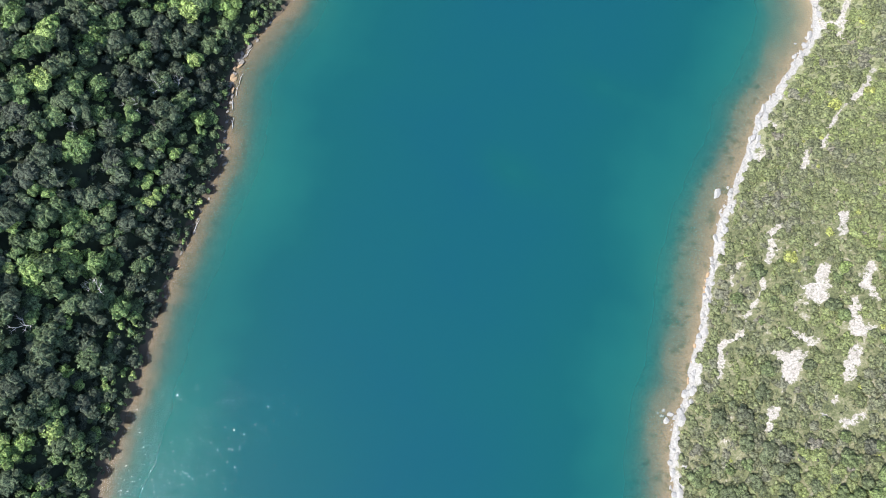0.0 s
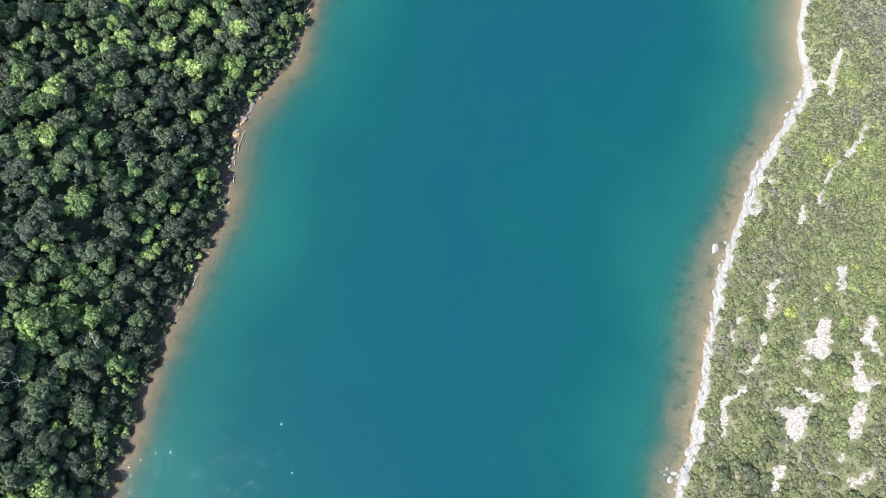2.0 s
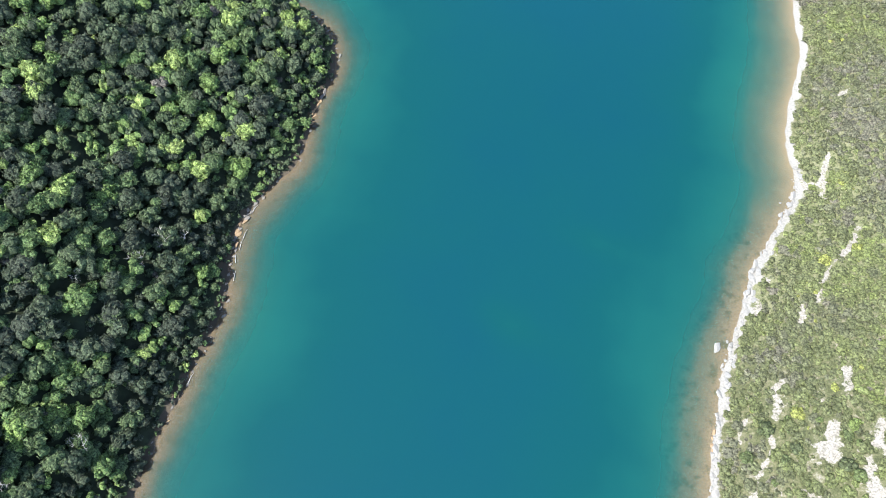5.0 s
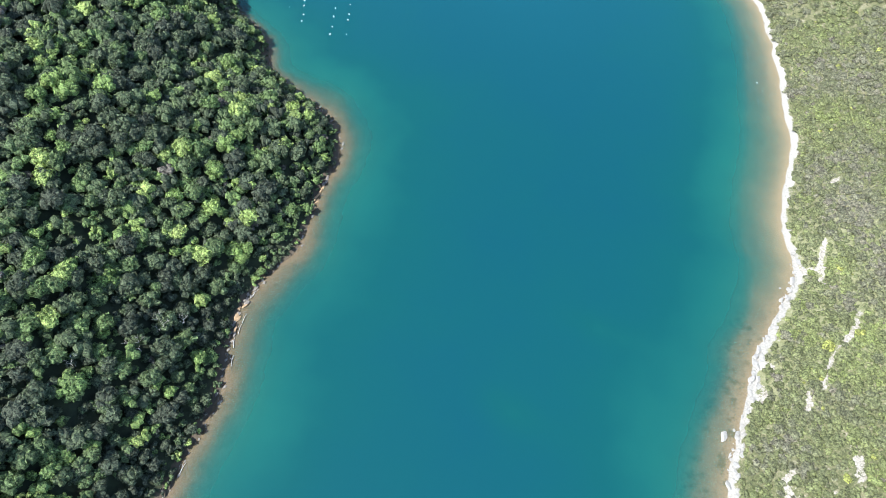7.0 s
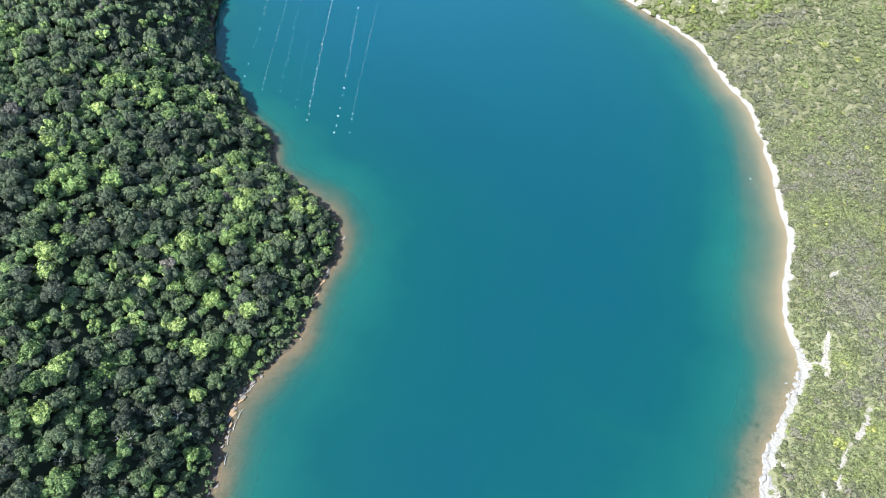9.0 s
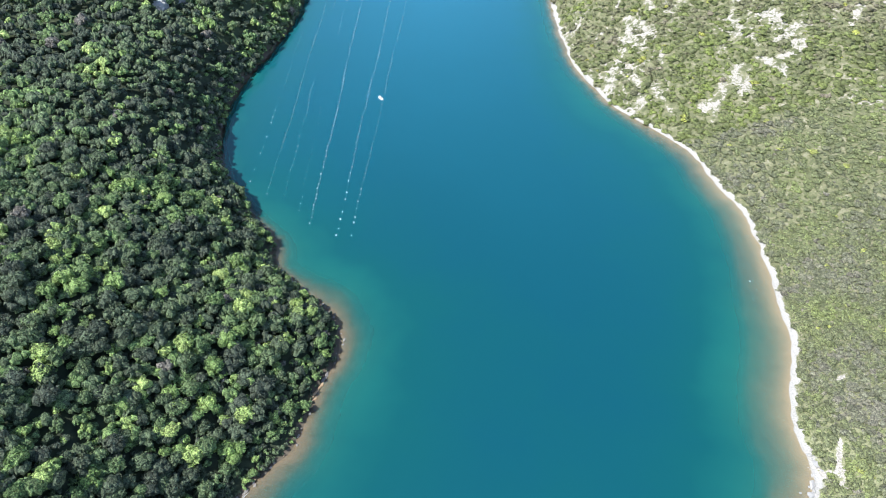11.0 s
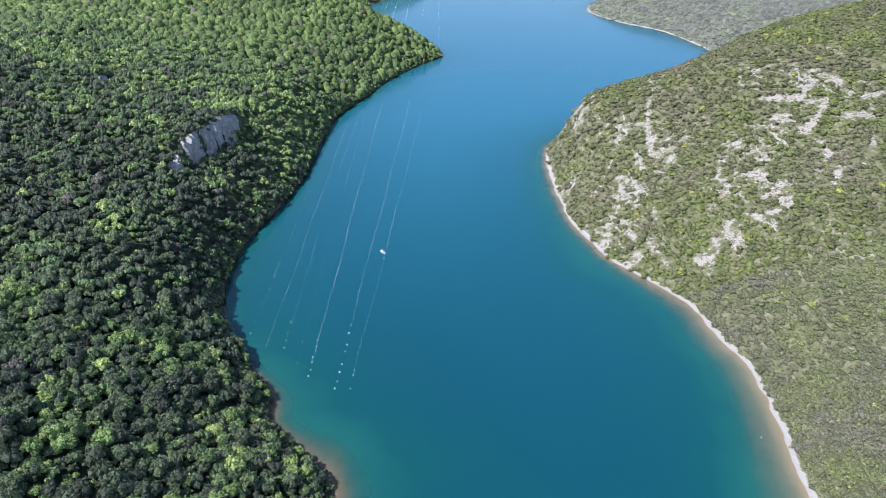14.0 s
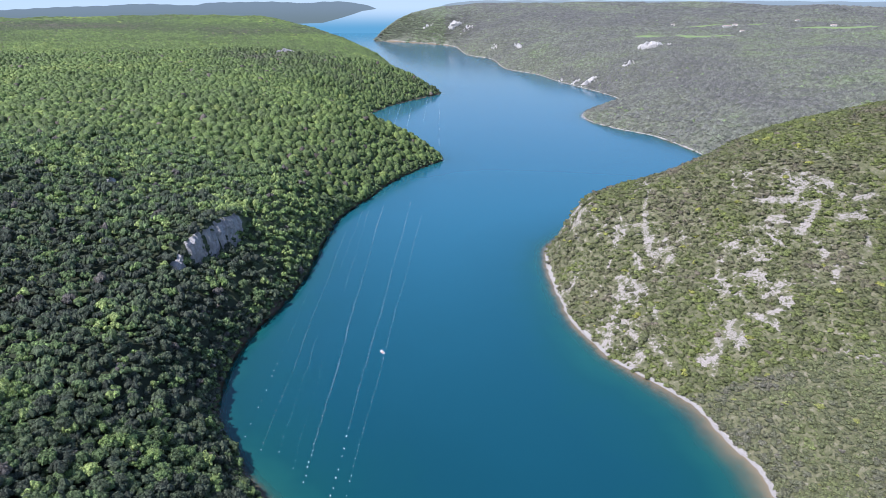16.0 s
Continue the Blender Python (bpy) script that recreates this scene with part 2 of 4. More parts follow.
def ground_material():
    m, nt, p = material("ground")
    s, side, bare, wooded = attr(nt, "inland"), attr(nt, "bank"), attr(nt, "bare"), attr(nt, "wooded")
    right = edge(nt, side, -0.1, 0.1)
    fine, mid = grain(nt, 0.7, 6, 0.7), grain(nt, 5.0, 5, 0.65)
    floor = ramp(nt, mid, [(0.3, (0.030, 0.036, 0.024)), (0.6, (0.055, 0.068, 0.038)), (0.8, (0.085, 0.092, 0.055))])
    soil = ramp(nt, calc(nt, "ADD", calc(nt, "MULTIPLY", mid, 0.5), calc(nt, "MULTIPLY", fine, 0.5)), [(0.38, (0.055, 0.062, 0.032)), (0.47, (0.110, 0.118, 0.056)), (0.55, (0.180, 0.172, 0.098)), (0.66, (0.34, 0.31, 0.25))])
    straw = ramp(nt, fine, [(0.3, (0.13, 0.14, 0.07)), (0.5, (0.215, 0.22, 0.115)), (0.7, (0.32, 0.31, 0.20))])
    soil = blend(nt, calc(nt, "MULTIPLY", attr(nt, "dry"), 0.8), soil, straw)
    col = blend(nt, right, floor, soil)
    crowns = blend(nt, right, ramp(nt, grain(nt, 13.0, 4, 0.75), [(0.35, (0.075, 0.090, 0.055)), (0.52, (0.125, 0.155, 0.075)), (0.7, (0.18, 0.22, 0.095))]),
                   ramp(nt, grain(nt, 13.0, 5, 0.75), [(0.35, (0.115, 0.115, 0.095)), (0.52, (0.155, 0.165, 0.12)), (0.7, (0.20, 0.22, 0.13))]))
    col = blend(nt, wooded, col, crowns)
    col = blend(nt, edge(nt, attr(nt, "meadow"), 0.45, 0.55), col, (0.22, 0.30, 0.12))
    stone = ramp(nt, fine, [(0.34, (0.16, 0.142, 0.115)), (0.48, (0.31, 0.283, 0.245)), (0.70, (0.50, 0.46, 0.405))])
    crumb = calc(nt, "ADD", calc(nt, "MULTIPLY", mid, 0.45), calc(nt, "MULTIPLY", grain(nt, 1.5, 4, 0.7), 0.55))
    rock = calc(nt, "ADD", bare, calc(nt, "MULTIPLY", calc(nt, "SUBTRACT", crumb, 0.5), 3.6))
    col = blend(nt, edge(nt, rock, 0.38, 0.60), col, stone)
    # pale shore strip on the right bank, a narrow brown one on the left
    width = calc(nt, "SUBTRACT", calc(nt, "MULTIPLY", grain(nt, 9.0, 4, 0.6), 9.0), 1.9)
    strip = calc(nt, "SUBTRACT", 1.0, edge(nt, calc(nt, "SUBTRACT", s, width), -0.4, 0.5))
    shore = blend(nt, right, (0.105, 0.085, 0.062), ramp(nt, fine, [(0.3, (0.25, 0.235, 0.21)), (0.7, (0.42, 0.40, 0.365))]))
    col = blend(nt, strip, col, shore)
    # drowned sand, gravel and weed
    sand = ramp(nt, fine, [(0.25, (0.125, 0.098, 0.060)), (0.5, (0.23, 0.180, 0.115)), (0.8, (0.33, 0.265, 0.175))])
    weedy = calc(nt, "MULTIPLY", edge(nt, mid, 0.52, 0.66), calc(nt, "SUBTRACT", 1.0, attr(nt, "beach")))
    sand = blend(nt, weedy, sand, (0.13, 0.12, 0.07))
    sand = blend(nt, calc(nt, "MULTIPLY", attr(nt, "beach"), 0.75), sand, ramp(nt, fine, [(0.3, (0.235, 0.190, 0.118)), (0.7, (0.32, 0.265, 0.172))]))
    sand = blend(nt, calc(nt, "MULTIPLY", calc(nt, "SUBTRACT", 1.0, right), 0.6), sand, ramp(nt, fine, [(0.3, (0.085, 0.060, 0.036)), (0.7, (0.185, 0.130, 0.078))]))
    col = blend(nt, calc(nt, "SUBTRACT", 1.0, edge(nt, s, -0.35, 0.15)), col, sand)
    nt.links.new(col, p.inputs["Base Color"])
    p.inputs["Roughness"].default_value = 0.9
    p.inputs["Specular IOR Level"].default_value = 0.15
    relief(nt, p, fine, 0.7, 0.4)
    return m


def water_material():
    m, nt, p = material("water")
    depth = attr(nt, "depth")
    murk = calc(nt, "SUBTRACT", 1.0, calc(nt, "POWER", 2.718, calc(nt, "MULTIPLY", depth, -0.75)))
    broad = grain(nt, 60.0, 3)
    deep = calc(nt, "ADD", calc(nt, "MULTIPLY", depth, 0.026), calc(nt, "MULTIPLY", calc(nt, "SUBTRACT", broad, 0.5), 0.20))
    # second ramp: the far water's sky reflection and haze, put into its body colour
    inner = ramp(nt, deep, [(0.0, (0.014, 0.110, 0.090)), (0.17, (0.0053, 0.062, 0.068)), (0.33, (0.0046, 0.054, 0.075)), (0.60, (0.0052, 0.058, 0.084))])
    outer_sky_tint = ramp(nt, deep, [(0.0, (0.016, 0.115, 0.110)), (0.13, (0.0110, 0.094, 0.122)), (0.30, (0.0125, 0.105, 0.155)), (0.60, (0.0150, 0.118, 0.178))])
    col = blend(nt, attr(nt, "open"), inner, outer_sky_tint)
    body = node(nt, "BsdfDiffuse", Color=col)
    clear = node(nt, "BsdfTransparent")
    under = node(nt, "MixShader", i0=murk, i1=clear.outputs[0], i2=body.outputs[0])
    # ripples: a soft sheen, and small facets that each tilt their own way and catch the sun
    pos = nt.nodes.new("ShaderNodeNewGeometry").outputs["Position"]
    cells = node(nt, "TexVoronoi", Vector=pos, Scale=4.4)
    tilt = node(nt, "VectorMath", i0=cells.outputs["Color"], i1=(0.5, 0.5, 0.5))
    tilt.operation = "SUBTRACT"
    lean = node(nt, "SeparateXYZ", i0=cells.outputs["Color"]).outputs[2]
    lean = calc(nt, "MULTIPLY_ADD", lean, 0.20)
    lean.node.inputs[2].default_value = 0.17
    tilt = node(nt, "VectorMath", i0=tilt.outputs[0], i1=node(nt, "CombineXYZ", i0=lean, i1=lean).outputs[0])
    tilt.operation = "MULTIPLY"
    tilt = node(nt, "VectorMath", i0=tilt.outputs[0], i1=(0.0, 0.0, 1.0))
    tilt.operation = "ADD"
    tilt = node(nt, "VectorMath", i0=tilt.outputs[0])
    tilt.operation = "NORMALIZE"
    glint = node(nt, "BsdfGlossy", Color=(1, 1, 1, 1), Roughness=0.085, Normal=tilt.outputs[0])
    sheen = node(nt, "BsdfGlossy", Color=(1, 1, 1, 1), Roughness=0.13)
    gloss = node(nt, "MixShader", i0=0.09, i1=sheen.outputs[0], i2=glint.outputs[0])
    fres = node(nt, "Fresnel", IOR=1.33)
    full = node(nt, "MixShader", i0=fres.outputs[0], i1=under.outputs[0], i2=gloss.outputs[0])
    nt.links.new(full.outputs[0], nt.nodes["Material Output"].inputs[0])
    return m


GROUND, WATER = ground_material(), water_material()


# ---- mesh helpers ----
def mesh_of(name, verts, faces, mat, attrs=None, flat=True):
    """A mesh from numpy arrays: verts (n, 3), faces (m, 3 or 4), float attributes by vertex."""
    me = bpy.data.meshes.new(name)
    k = faces.shape[1]
    me.vertices.add(len(verts))
    me.vertices.foreach_set("co", np.ascontiguousarray(verts, np.float32).ravel())
    me.loops.add(faces.size)
    me.loops.foreach_set("vertex_index", np.ascontiguousarray(faces, np.int32).ravel())
    me.polygons.add(len(faces))
    me.polygons.foreach_set("loop_start", np.arange(0, faces.size, k, dtype=np.int32))
    for key, values in (attrs or {}).items():
        me.attributes.new(key, "FLOAT", "POINT").data.foreach_set("value", np.ascontiguousarray(values, np.float32))
    me.materials.append(mat)
    me.update(calc_edges=True)
    me.polygons.foreach_set("use_smooth", np.full(len(faces), not flat))
    return me


def graded(inner_a, inner_b, step, outer_a, outer_b, grow=1.045, most=120, shrink=None):
    """Grid lines, close in the middle and wider outwards."""
    mid = list(np.arange(inner_a, inner_b + 1e-6, step))
    up, d = [mid[-1]], step
    while up[-1] < outer_b:
        d = min(d * grow, most)
        up.append(up[-1] + d)
    down, d = [mid[0]], step
    while down[-1] > outer_a:
        d = min(d * (shrink or grow), most if not shrink else 400)
        down.append(down[-1] - d)
    return np.array(down[:0:-1] + mid + up[1:])


# ---- ground and water ----
# bare limestone on the hillside of the right bank: half width, then the run of it
HILL_LOW = [
    (1.0, (193, 637), (184, 613), (180, 588), (178, 574)), (3, (179, 584), (177, 560), (185, 559)), (3, (167, 564), (165, 548)),
    (3, (186, 540), (192, 548)), (4, (149, 548), (152, 537), (145, 520)), (1.8, (148, 573), (142, 562)), (1.2, (157, 607), (153, 583)),
    (2, (164, 491), (161, 480)), (1.5, (153, 462), (158, 446), (161, 434)), (1.5, (143, 478), (145, 452), (144, 439)), (3.2, (126, 488), (123, 478)),
    (4, (193, 442), (187, 426), (181, 427)), (3, (187, 426), (184, 415)),
]
HILL_MID = [
    (3.6, (210, 454), (207, 444), (210, 437), (204, 430)), (2.4, (223, 457), (227, 448), (233, 438)), (2.4, (231, 452), (240, 452)),
    (2.8, (247, 454), (248, 461)), (2.4, (214, 505), (217, 493), (215, 480)), (2.5, (231, 497), (240, 498)), (2.2, (236, 468), (244, 472), (252, 477)),
    (2.5, (228, 536), (236, 533)), (3, (266, 570), (278, 565), (290, 560)), (3.4, (268, 547), (277, 539)),
    (2.5, (298, 553), (308, 552), (299, 538), (284, 523), (279, 525)), (4, (313, 530), (318, 527)), (4.2, (326, 529), (332, 525)),
]
HILL_HIGH = [
    (2.6, (317, 581), (327, 578), (325, 563), (330, 553)), (2, (306, 584), (305, 574), (296, 569)), (2.5, (336, 547), (352, 549)),
    (2, (338, 566), (344, 560)), (2.2, (329, 621), (336, 615), (341, 599)), (2.2, (355, 588), (358, 581)), (2.5, (362, 576), (367, 567)),
    (2, (324, 505), (318, 488), (306, 474)), (2, (289, 500), (288, 491)), (1.7, (291, 478), (281, 462)), (2, (245, 508), (253, 507)),
    (1.4, (244, 492), (239, 478)), (3, (281, 703)), (2, (274, 417), (279, 416)), (4.0, (118, 686), (127, 680), (137, 664), (150, 662)),
]
# bare ledges and worn tracks near the shore: half width, then the run of it
LEDGES = [
    (1.7, (135, 49), (133, 45), (131, 39)), (1.1, (129, 43), (132, 41)), (1.2, (148, 49), (146, 44), (147, 38)), (1.0, (143, 42), (145, 42)),
    (1.4, (141, 36), (140, 31), (140, 26), (144, 27)), (1.3, (122, 28), (124, 25), (127, 24)), (1.6, (117, 19), (120, 18), (123, 19), (121, 15), (119, 11)),
    (1.7, (139, 20), (137, 16), (135, 10)), (1.3, (144, 69), (142, 62)), (1.3, (154, 156), (155, 152), (157, 153)), (1.5, (126, 111), (129, 109)),
    (2.0, (123, 101), (123, 96)), (1.6, (126, -2), (131, 4)), (1.1, (113, 1), (110, -7)), (1.5, (132, -4), (137, -2)),
]
TRACKS = [
    (0.75, (167, 129), (162, 121), (160, 119), (154, 114), (152, 112), (148, 107), (146, 102), (143, 97)), (1.1, (166, 167), (164, 161), (162, 157), (161, 152), (159, 146)),
    (0.9, (124, 67), (121, 63), (120, 57), (118, 53)), (0.7, (116, 47), (115, 42), (113, 39), (110, 35), (108, 30), (107, 27), (104, 25), (101, 24)),
    (1.0, (101, 24), (99, 19), (99, 16), (98, 12)), (0.6, (110, 54), (107, 49), (106, 45)), (0.8, (138, 96), (136, 89)), (0.8, (136, 124), (135, 118)),
    (0.9, (191, 245), (188, 240)), (0.9, (183, 201), (177, 196)),
]


def off_tracks(x, y, lines, soft):
    """1 on a ledge or track, falling to 0 beside it."""
    best = np.zeros(x.shape)
    for half, *run in lines:
        wide = half * (1 + 0.9 * fbm(x, y, 4.5, 2, 25))
        best = np.maximum(best, smooth(wide + soft, wide - 0.3, to_line(x, y, run)))
    return best


def bareness(x, y, s, side):
    """Where limestone shows between the shrubs of the right bank."""
    b = 0.34 * np.clip(fbm(x, y * 0.6, 26, 4, 21) * 2.0, -1, 1) + 0.36 * fbm(x, y * 0.6, 6, 3, 22)
    hill = bump(x, y, 250, 550, 190, 180) + 0.8 * bump(x, y, 135, 500, 45, 120)
    b = b + 0.17 * hill - 0.13 + 0.04 * smooth(170, 60, y)
    b = b - 0.30 * smooth(170, 210, y) * smooth(420, 330, y) - 0.25 * smooth(330, 420, x)
    # broken ledges: a net of thin runs, not whole discs
    net = 1 - 3.4 * np.abs(fbm(x * 1.15, y * 0.55, 11, 3, 27))
    b = b + 0.20 * np.clip(net, -0.5, 1) * hill - 0.04 * hill + 0.24 * np.clip(net, -0.3, 1) * bump(x, y, 132, 490, 42, 105)
    crest = (y > 380) & (y < 800) & (x > 90) & (x < 420) & (side > 0)
    b[crest] += (0.52 + 0.35 * net[crest]) * off_tracks(x[crest], y[crest], HILL_LOW + HILL_MID + HILL_HIGH, 1.8)
    near = (y < 270) & (y > -60) & (x > 70) & (x < 230)
    b[near] += 0.9 * off_tracks(x[near], y[near], LEDGES, 1.0) + 0.95 * off_tracks(x[near], y[near], TRACKS, 0.7)
    cliff = bump(x, y, 116, 665, 32, 60)
    return np.where((side > 0) & (y < 1150), np.minimum(b, 0.70 - 0.13 * smooth(330, 420, y)) + 0.09 * cliff, -0.6)


def meadow(x, y):
    """Fields on the far plateau."""
    m = 1.3 * bump(x, y, 880, 2660, 210, 48, 12) + bump(x, y, 1150, 3120, 420, 22, 8) + bump(x, y, 1600, 3000, 250, 60, 10)
    return m + 0.7 * bump(x, y, 500, 4000, 300, 120) + 0.15 * fbm(x, y, 60, 2, 24)


gx = graded(-165, 205, 2.5, -4880, 4880, 1.065)
gx = np.unique(np.concatenate([gx, np.arange(77.5, 180, 1.25), np.arange(208, 345, 3.0), np.arange(-420, -170, 12.0), np.arange(350, 620, 12.0)]))
gy = graded(-45, 470, 2.5, -4880, 4880, 1.04, 80, 1.3)
gy = np.unique(np.concatenate([gy, np.arange(-43.75, 175, 2.5), np.arange(475, 700, 3.9), np.arange(705, 1120, 6.0), np.arange(1250, 3600, 28.0)]))
X, Y = np.meshgrid(gx, gy)
fx, fy = X.ravel(), Y.ravel()
Zg, Sg, Bg = ground_at(fx, fy)
index = np.arange(len(fx)).reshape(X.shape)
quads = np.stack([index[:-1, :-1], index[:-1, 1:], index[1:, 1:], index[1:, :-1]], -1).reshape(-1, 4)
far = fx ** 2 + fy ** 2 < 4850 ** 2
land_quads = quads[far[quads].any(1)]
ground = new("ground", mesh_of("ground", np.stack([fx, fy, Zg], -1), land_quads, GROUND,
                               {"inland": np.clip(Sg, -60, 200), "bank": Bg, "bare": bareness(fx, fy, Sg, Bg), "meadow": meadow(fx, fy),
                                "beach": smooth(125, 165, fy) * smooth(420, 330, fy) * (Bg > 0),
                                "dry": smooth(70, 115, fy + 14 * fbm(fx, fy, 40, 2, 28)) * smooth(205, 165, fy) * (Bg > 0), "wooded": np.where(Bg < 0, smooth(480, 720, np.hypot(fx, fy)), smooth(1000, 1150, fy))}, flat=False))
tagged(ground, "wooded karst banks of pale limestone sloping into a narrow inlet", "ground", kind="structure")

wet = quads[(Zg[quads] < 0.3).any(1) & far[quads].all(1) & (fy[quads] > -900).all(1)]
# "open" rises up the inlet and mixes in the painted sky reflection
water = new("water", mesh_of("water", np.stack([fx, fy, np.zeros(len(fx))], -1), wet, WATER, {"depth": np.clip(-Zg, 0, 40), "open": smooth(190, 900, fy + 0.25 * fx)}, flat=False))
tagged(water, "calm clear turquoise sea water filling the inlet, teal-blue where deep", "water", kind="structure")


# ---- leaf crowns ----
def crown_template(seed, lobes, ring, leaves, leaf):
    """A rounded broadleaf crown of radius 1: bulging lobes of foliage with loose leaf sprays on them. Returns vertices, triangles."""
    r = np.random.default_rng(seed)
    verts, tris = [], []

    def add(v, f):
        base = sum(len(a) for a in verts)
        verts.append(v), tris.append(f + base)

    for i in range(lobes):
        if i == 0:
            c, rad = np.array([0, 0, 0.34]), 0.54
        else:
            a = 2 * math.pi * (i * 0.618 + 0.1 * r.random())
            el = r.uniform(0.0, 0.95) if i % 3 else r.uniform(0.7, 1.2)
            c = np.array([math.cos(a) * math.cos(el) * 0.62, math.sin(a) * math.cos(el) * 0.62, 0.50 * math.sin(el) - 0.02]) * r.uniform(0.85, 1.15)
            rad = r.uniform(0.30, 0.50) * (11 / max(lobes, 9)) ** 0.5 if lobes > 6 else r.uniform(0.36, 0.54)
        t = np.linspace(0, 2 * math.pi, ring, endpoint=False) + r.uniform(0, 2)
        low = np.stack([np.cos(t) * 0.95, np.sin(t) * 0.95, np.full(ring, -0.35)], -1)
        high = np.stack([np.cos(t + 0.5) * 0.78, np.sin(t + 0.5) * 0.78, np.full(ring, 0.42)], -1)
        v = np.vstack([low, high, [[0, 0, 0.95]]]) * r.uniform(0.82, 1.18, (2 * ring + 1, 1))
        f = []
        for p in range(ring):
            q = (p + 1) % ring
            f += [(p, q, ring + p), (q, ring + q, ring + p), (ring + p, ring + q, 2 * ring)]
        add(c + v * rad, np.array(f))
        if leaves:
            d = r.normal(size=(leaves, 3))
            d[:, 2] = np.abs(d[:, 2]) - 0.1
            d /= np.linalg.norm(d, axis=1)[:, None]
            mid = c + d * rad * r.uniform(0.9, 1.14, (leaves, 1))
            nrm = d + r.normal(scale=0.5, size=(leaves, 3))
            nrm /= np.linalg.norm(nrm, axis=1)[:, None]
            side = np.cross(nrm, r.normal(size=(leaves, 3)))
            side /= np.linalg.norm(side, axis=1)[:, None]
            up = np.cross(nrm, side)
            size = leaf * r.uniform(0.7, 1.4, (leaves, 1))
            v = np.stack([mid + side * size, mid - side * size * 0.6 + up * size * 0.8, mid - side * size * 0.6 - up * size * 0.8], 1).reshape(-1, 3)
            add(v, np.arange(len(v)).reshape(-1, 3))
    return np.vstack(verts), np.vstack(tris)


def lump_template(seed, n=6):
    """A small far crown: an uneven dome."""
    r = np.random.default_rng(seed)
    ring = np.linspace(0, 2 * math.pi, n, endpoint=False) + r.uniform(-0.3, 0.3, n)
    low = np.stack([np.cos(ring), np.sin(ring), np.full(n, -0.2)], -1) * r.uniform(0.8, 1.2, (n, 1))
    v = np.vstack([low, [[r.uniform(-0.25, 0.25), r.uniform(-0.25, 0.25), 0.8]]])
    return v, np.array([(i, (i + 1) % n, n) for i in range(n)])


def dome_template(seed, n=5):
    """A far crown: a rounded, uneven dome in two tiers."""
    r = np.random.default_rng(seed)
    t = np.linspace(0, 2 * math.pi, n, endpoint=False) + r.uniform(-0.3, 0.3, n)
    low = np.stack([np.cos(t), np.sin(t), np.full(n, -0.35)], -1) * r.uniform(0.75, 1.15, (n, 1))
    high = np.stack([0.72 * np.cos(t + 0.6), 0.72 * np.sin(t + 0.6), r.uniform(0.35, 0.75, n)], -1) * r.uniform(0.75, 1.2, (n, 1))
    v = np.vstack([low, high, [[r.uniform(-0.25, 0.25), r.uniform(-0.25, 0.25), r.uniform(0.8, 1.0)]]])
    f = []
    for p in range(n):
        q = (p + 1) % n
        f += [(p, q, n + p), (q, n + q, n + p), (n + p, n + q, 2 * n)]
    return v, np.array(f)


def spread(templates, x, y, z, radius, tall, species, seed):
    """Many crowns in one mesh: vertices, triangles and the species of each vertex."""
    r = np.random.default_rng(seed)
    pick = r.integers(0, len(templates), len(x))
    turn = r.uniform(0, 2 * math.pi, len(x))
    V, F, S, base = [], [], [], 0
    for k, (tv, tf) in enumerate(templates):
        i = np.flatnonzero(pick == k)
        if not len(i):
            continue
        c, s = np.cos(turn[i])[:, None], np.sin(turn[i])[:, None]
        vx = (tv[None, :, 0] * c - tv[None, :, 1] * s) * radius[i][:, None] + x[i][:, None]
        vy = (tv[None, :, 0] * s + tv[None, :, 1] * c) * radius[i][:, None] + y[i][:, None]
        vz = tv[None, :, 2] * tall[i][:, None] + z[i][:, None]
        V.append(np.stack([vx, vy, vz], -1).reshape(-1, 3))
        F.append((tf[None] + (np.arange(len(i)) * len(tv))[:, None, None] + base).reshape(-1, 3))
        S.append(np.repeat(species[i], len(tv)))
        base += len(i) * len(tv)
    return np.vstack(V), np.vstack(F), np.concatenate(S)


def scatter(x0, x1, y0, y1, gap, seed):
    """Loosely even places, jittered."""
    r = np.random.default_rng(seed)
    nx, ny = int((x1 - x0) / gap), int((y1 - y0) / gap)
    i, j = np.meshgrid(np.arange(nx), np.arange(ny))
    x = x0 + (i + 0.5 + 0.5 * (j % 2) + r.uniform(-0.66, 0.66, i.shape)) * gap
    y = y0 + (j + 0.5 + r.uniform(-0.66, 0.66, i.shape)) * gap
    x, y = x.ravel(), y.ravel()
    keep = np.abs(x) < 0.70 * np.sqrt(y * y + 52900) + 14
    return x[keep], y[keep], r


NEAR = [crown_template(100 + k, 12, 5, 7, 0.16) for k in range(8)]
MID = [crown_template(200 + k, 5, 4, 0, 0) for k in range(8)]
FAR = [lump_template(300 + k) for k in range(8)]
DOME = [dome_template(700 + k) for k in range(12)]
BUSH = [crown_template(800 + k, 8, 5, 5, 0.18) for k in range(8)]
SHRUB = [crown_template(400 + k, 5, 5, 2, 0.24) for k in range(8)]
LOW = [crown_template(500 + k, 3, 4, 0, 0) for k in range(8)]
TUFT = [crown_template(600 + k, 2, 4, 2, 0.28) for k in range(10)]
# rock faces that stand clear of trees: x, y, half length, half depth, heading of the face's run
CLIFFS = [(-194, 571, 19, 5.0, 75), (-214, 497, 8, 5, 75), (-322, 648, 11, 7, 80), (-418, 1890, 27, 30, 15), (650, 2340, 34, 110, -30), (47, 3845, 28, 50, -5), (526, 2066, 15, 20, -30), (412, 2050, 14, 34, -40), (288, 2905, 8, 110, 6)]


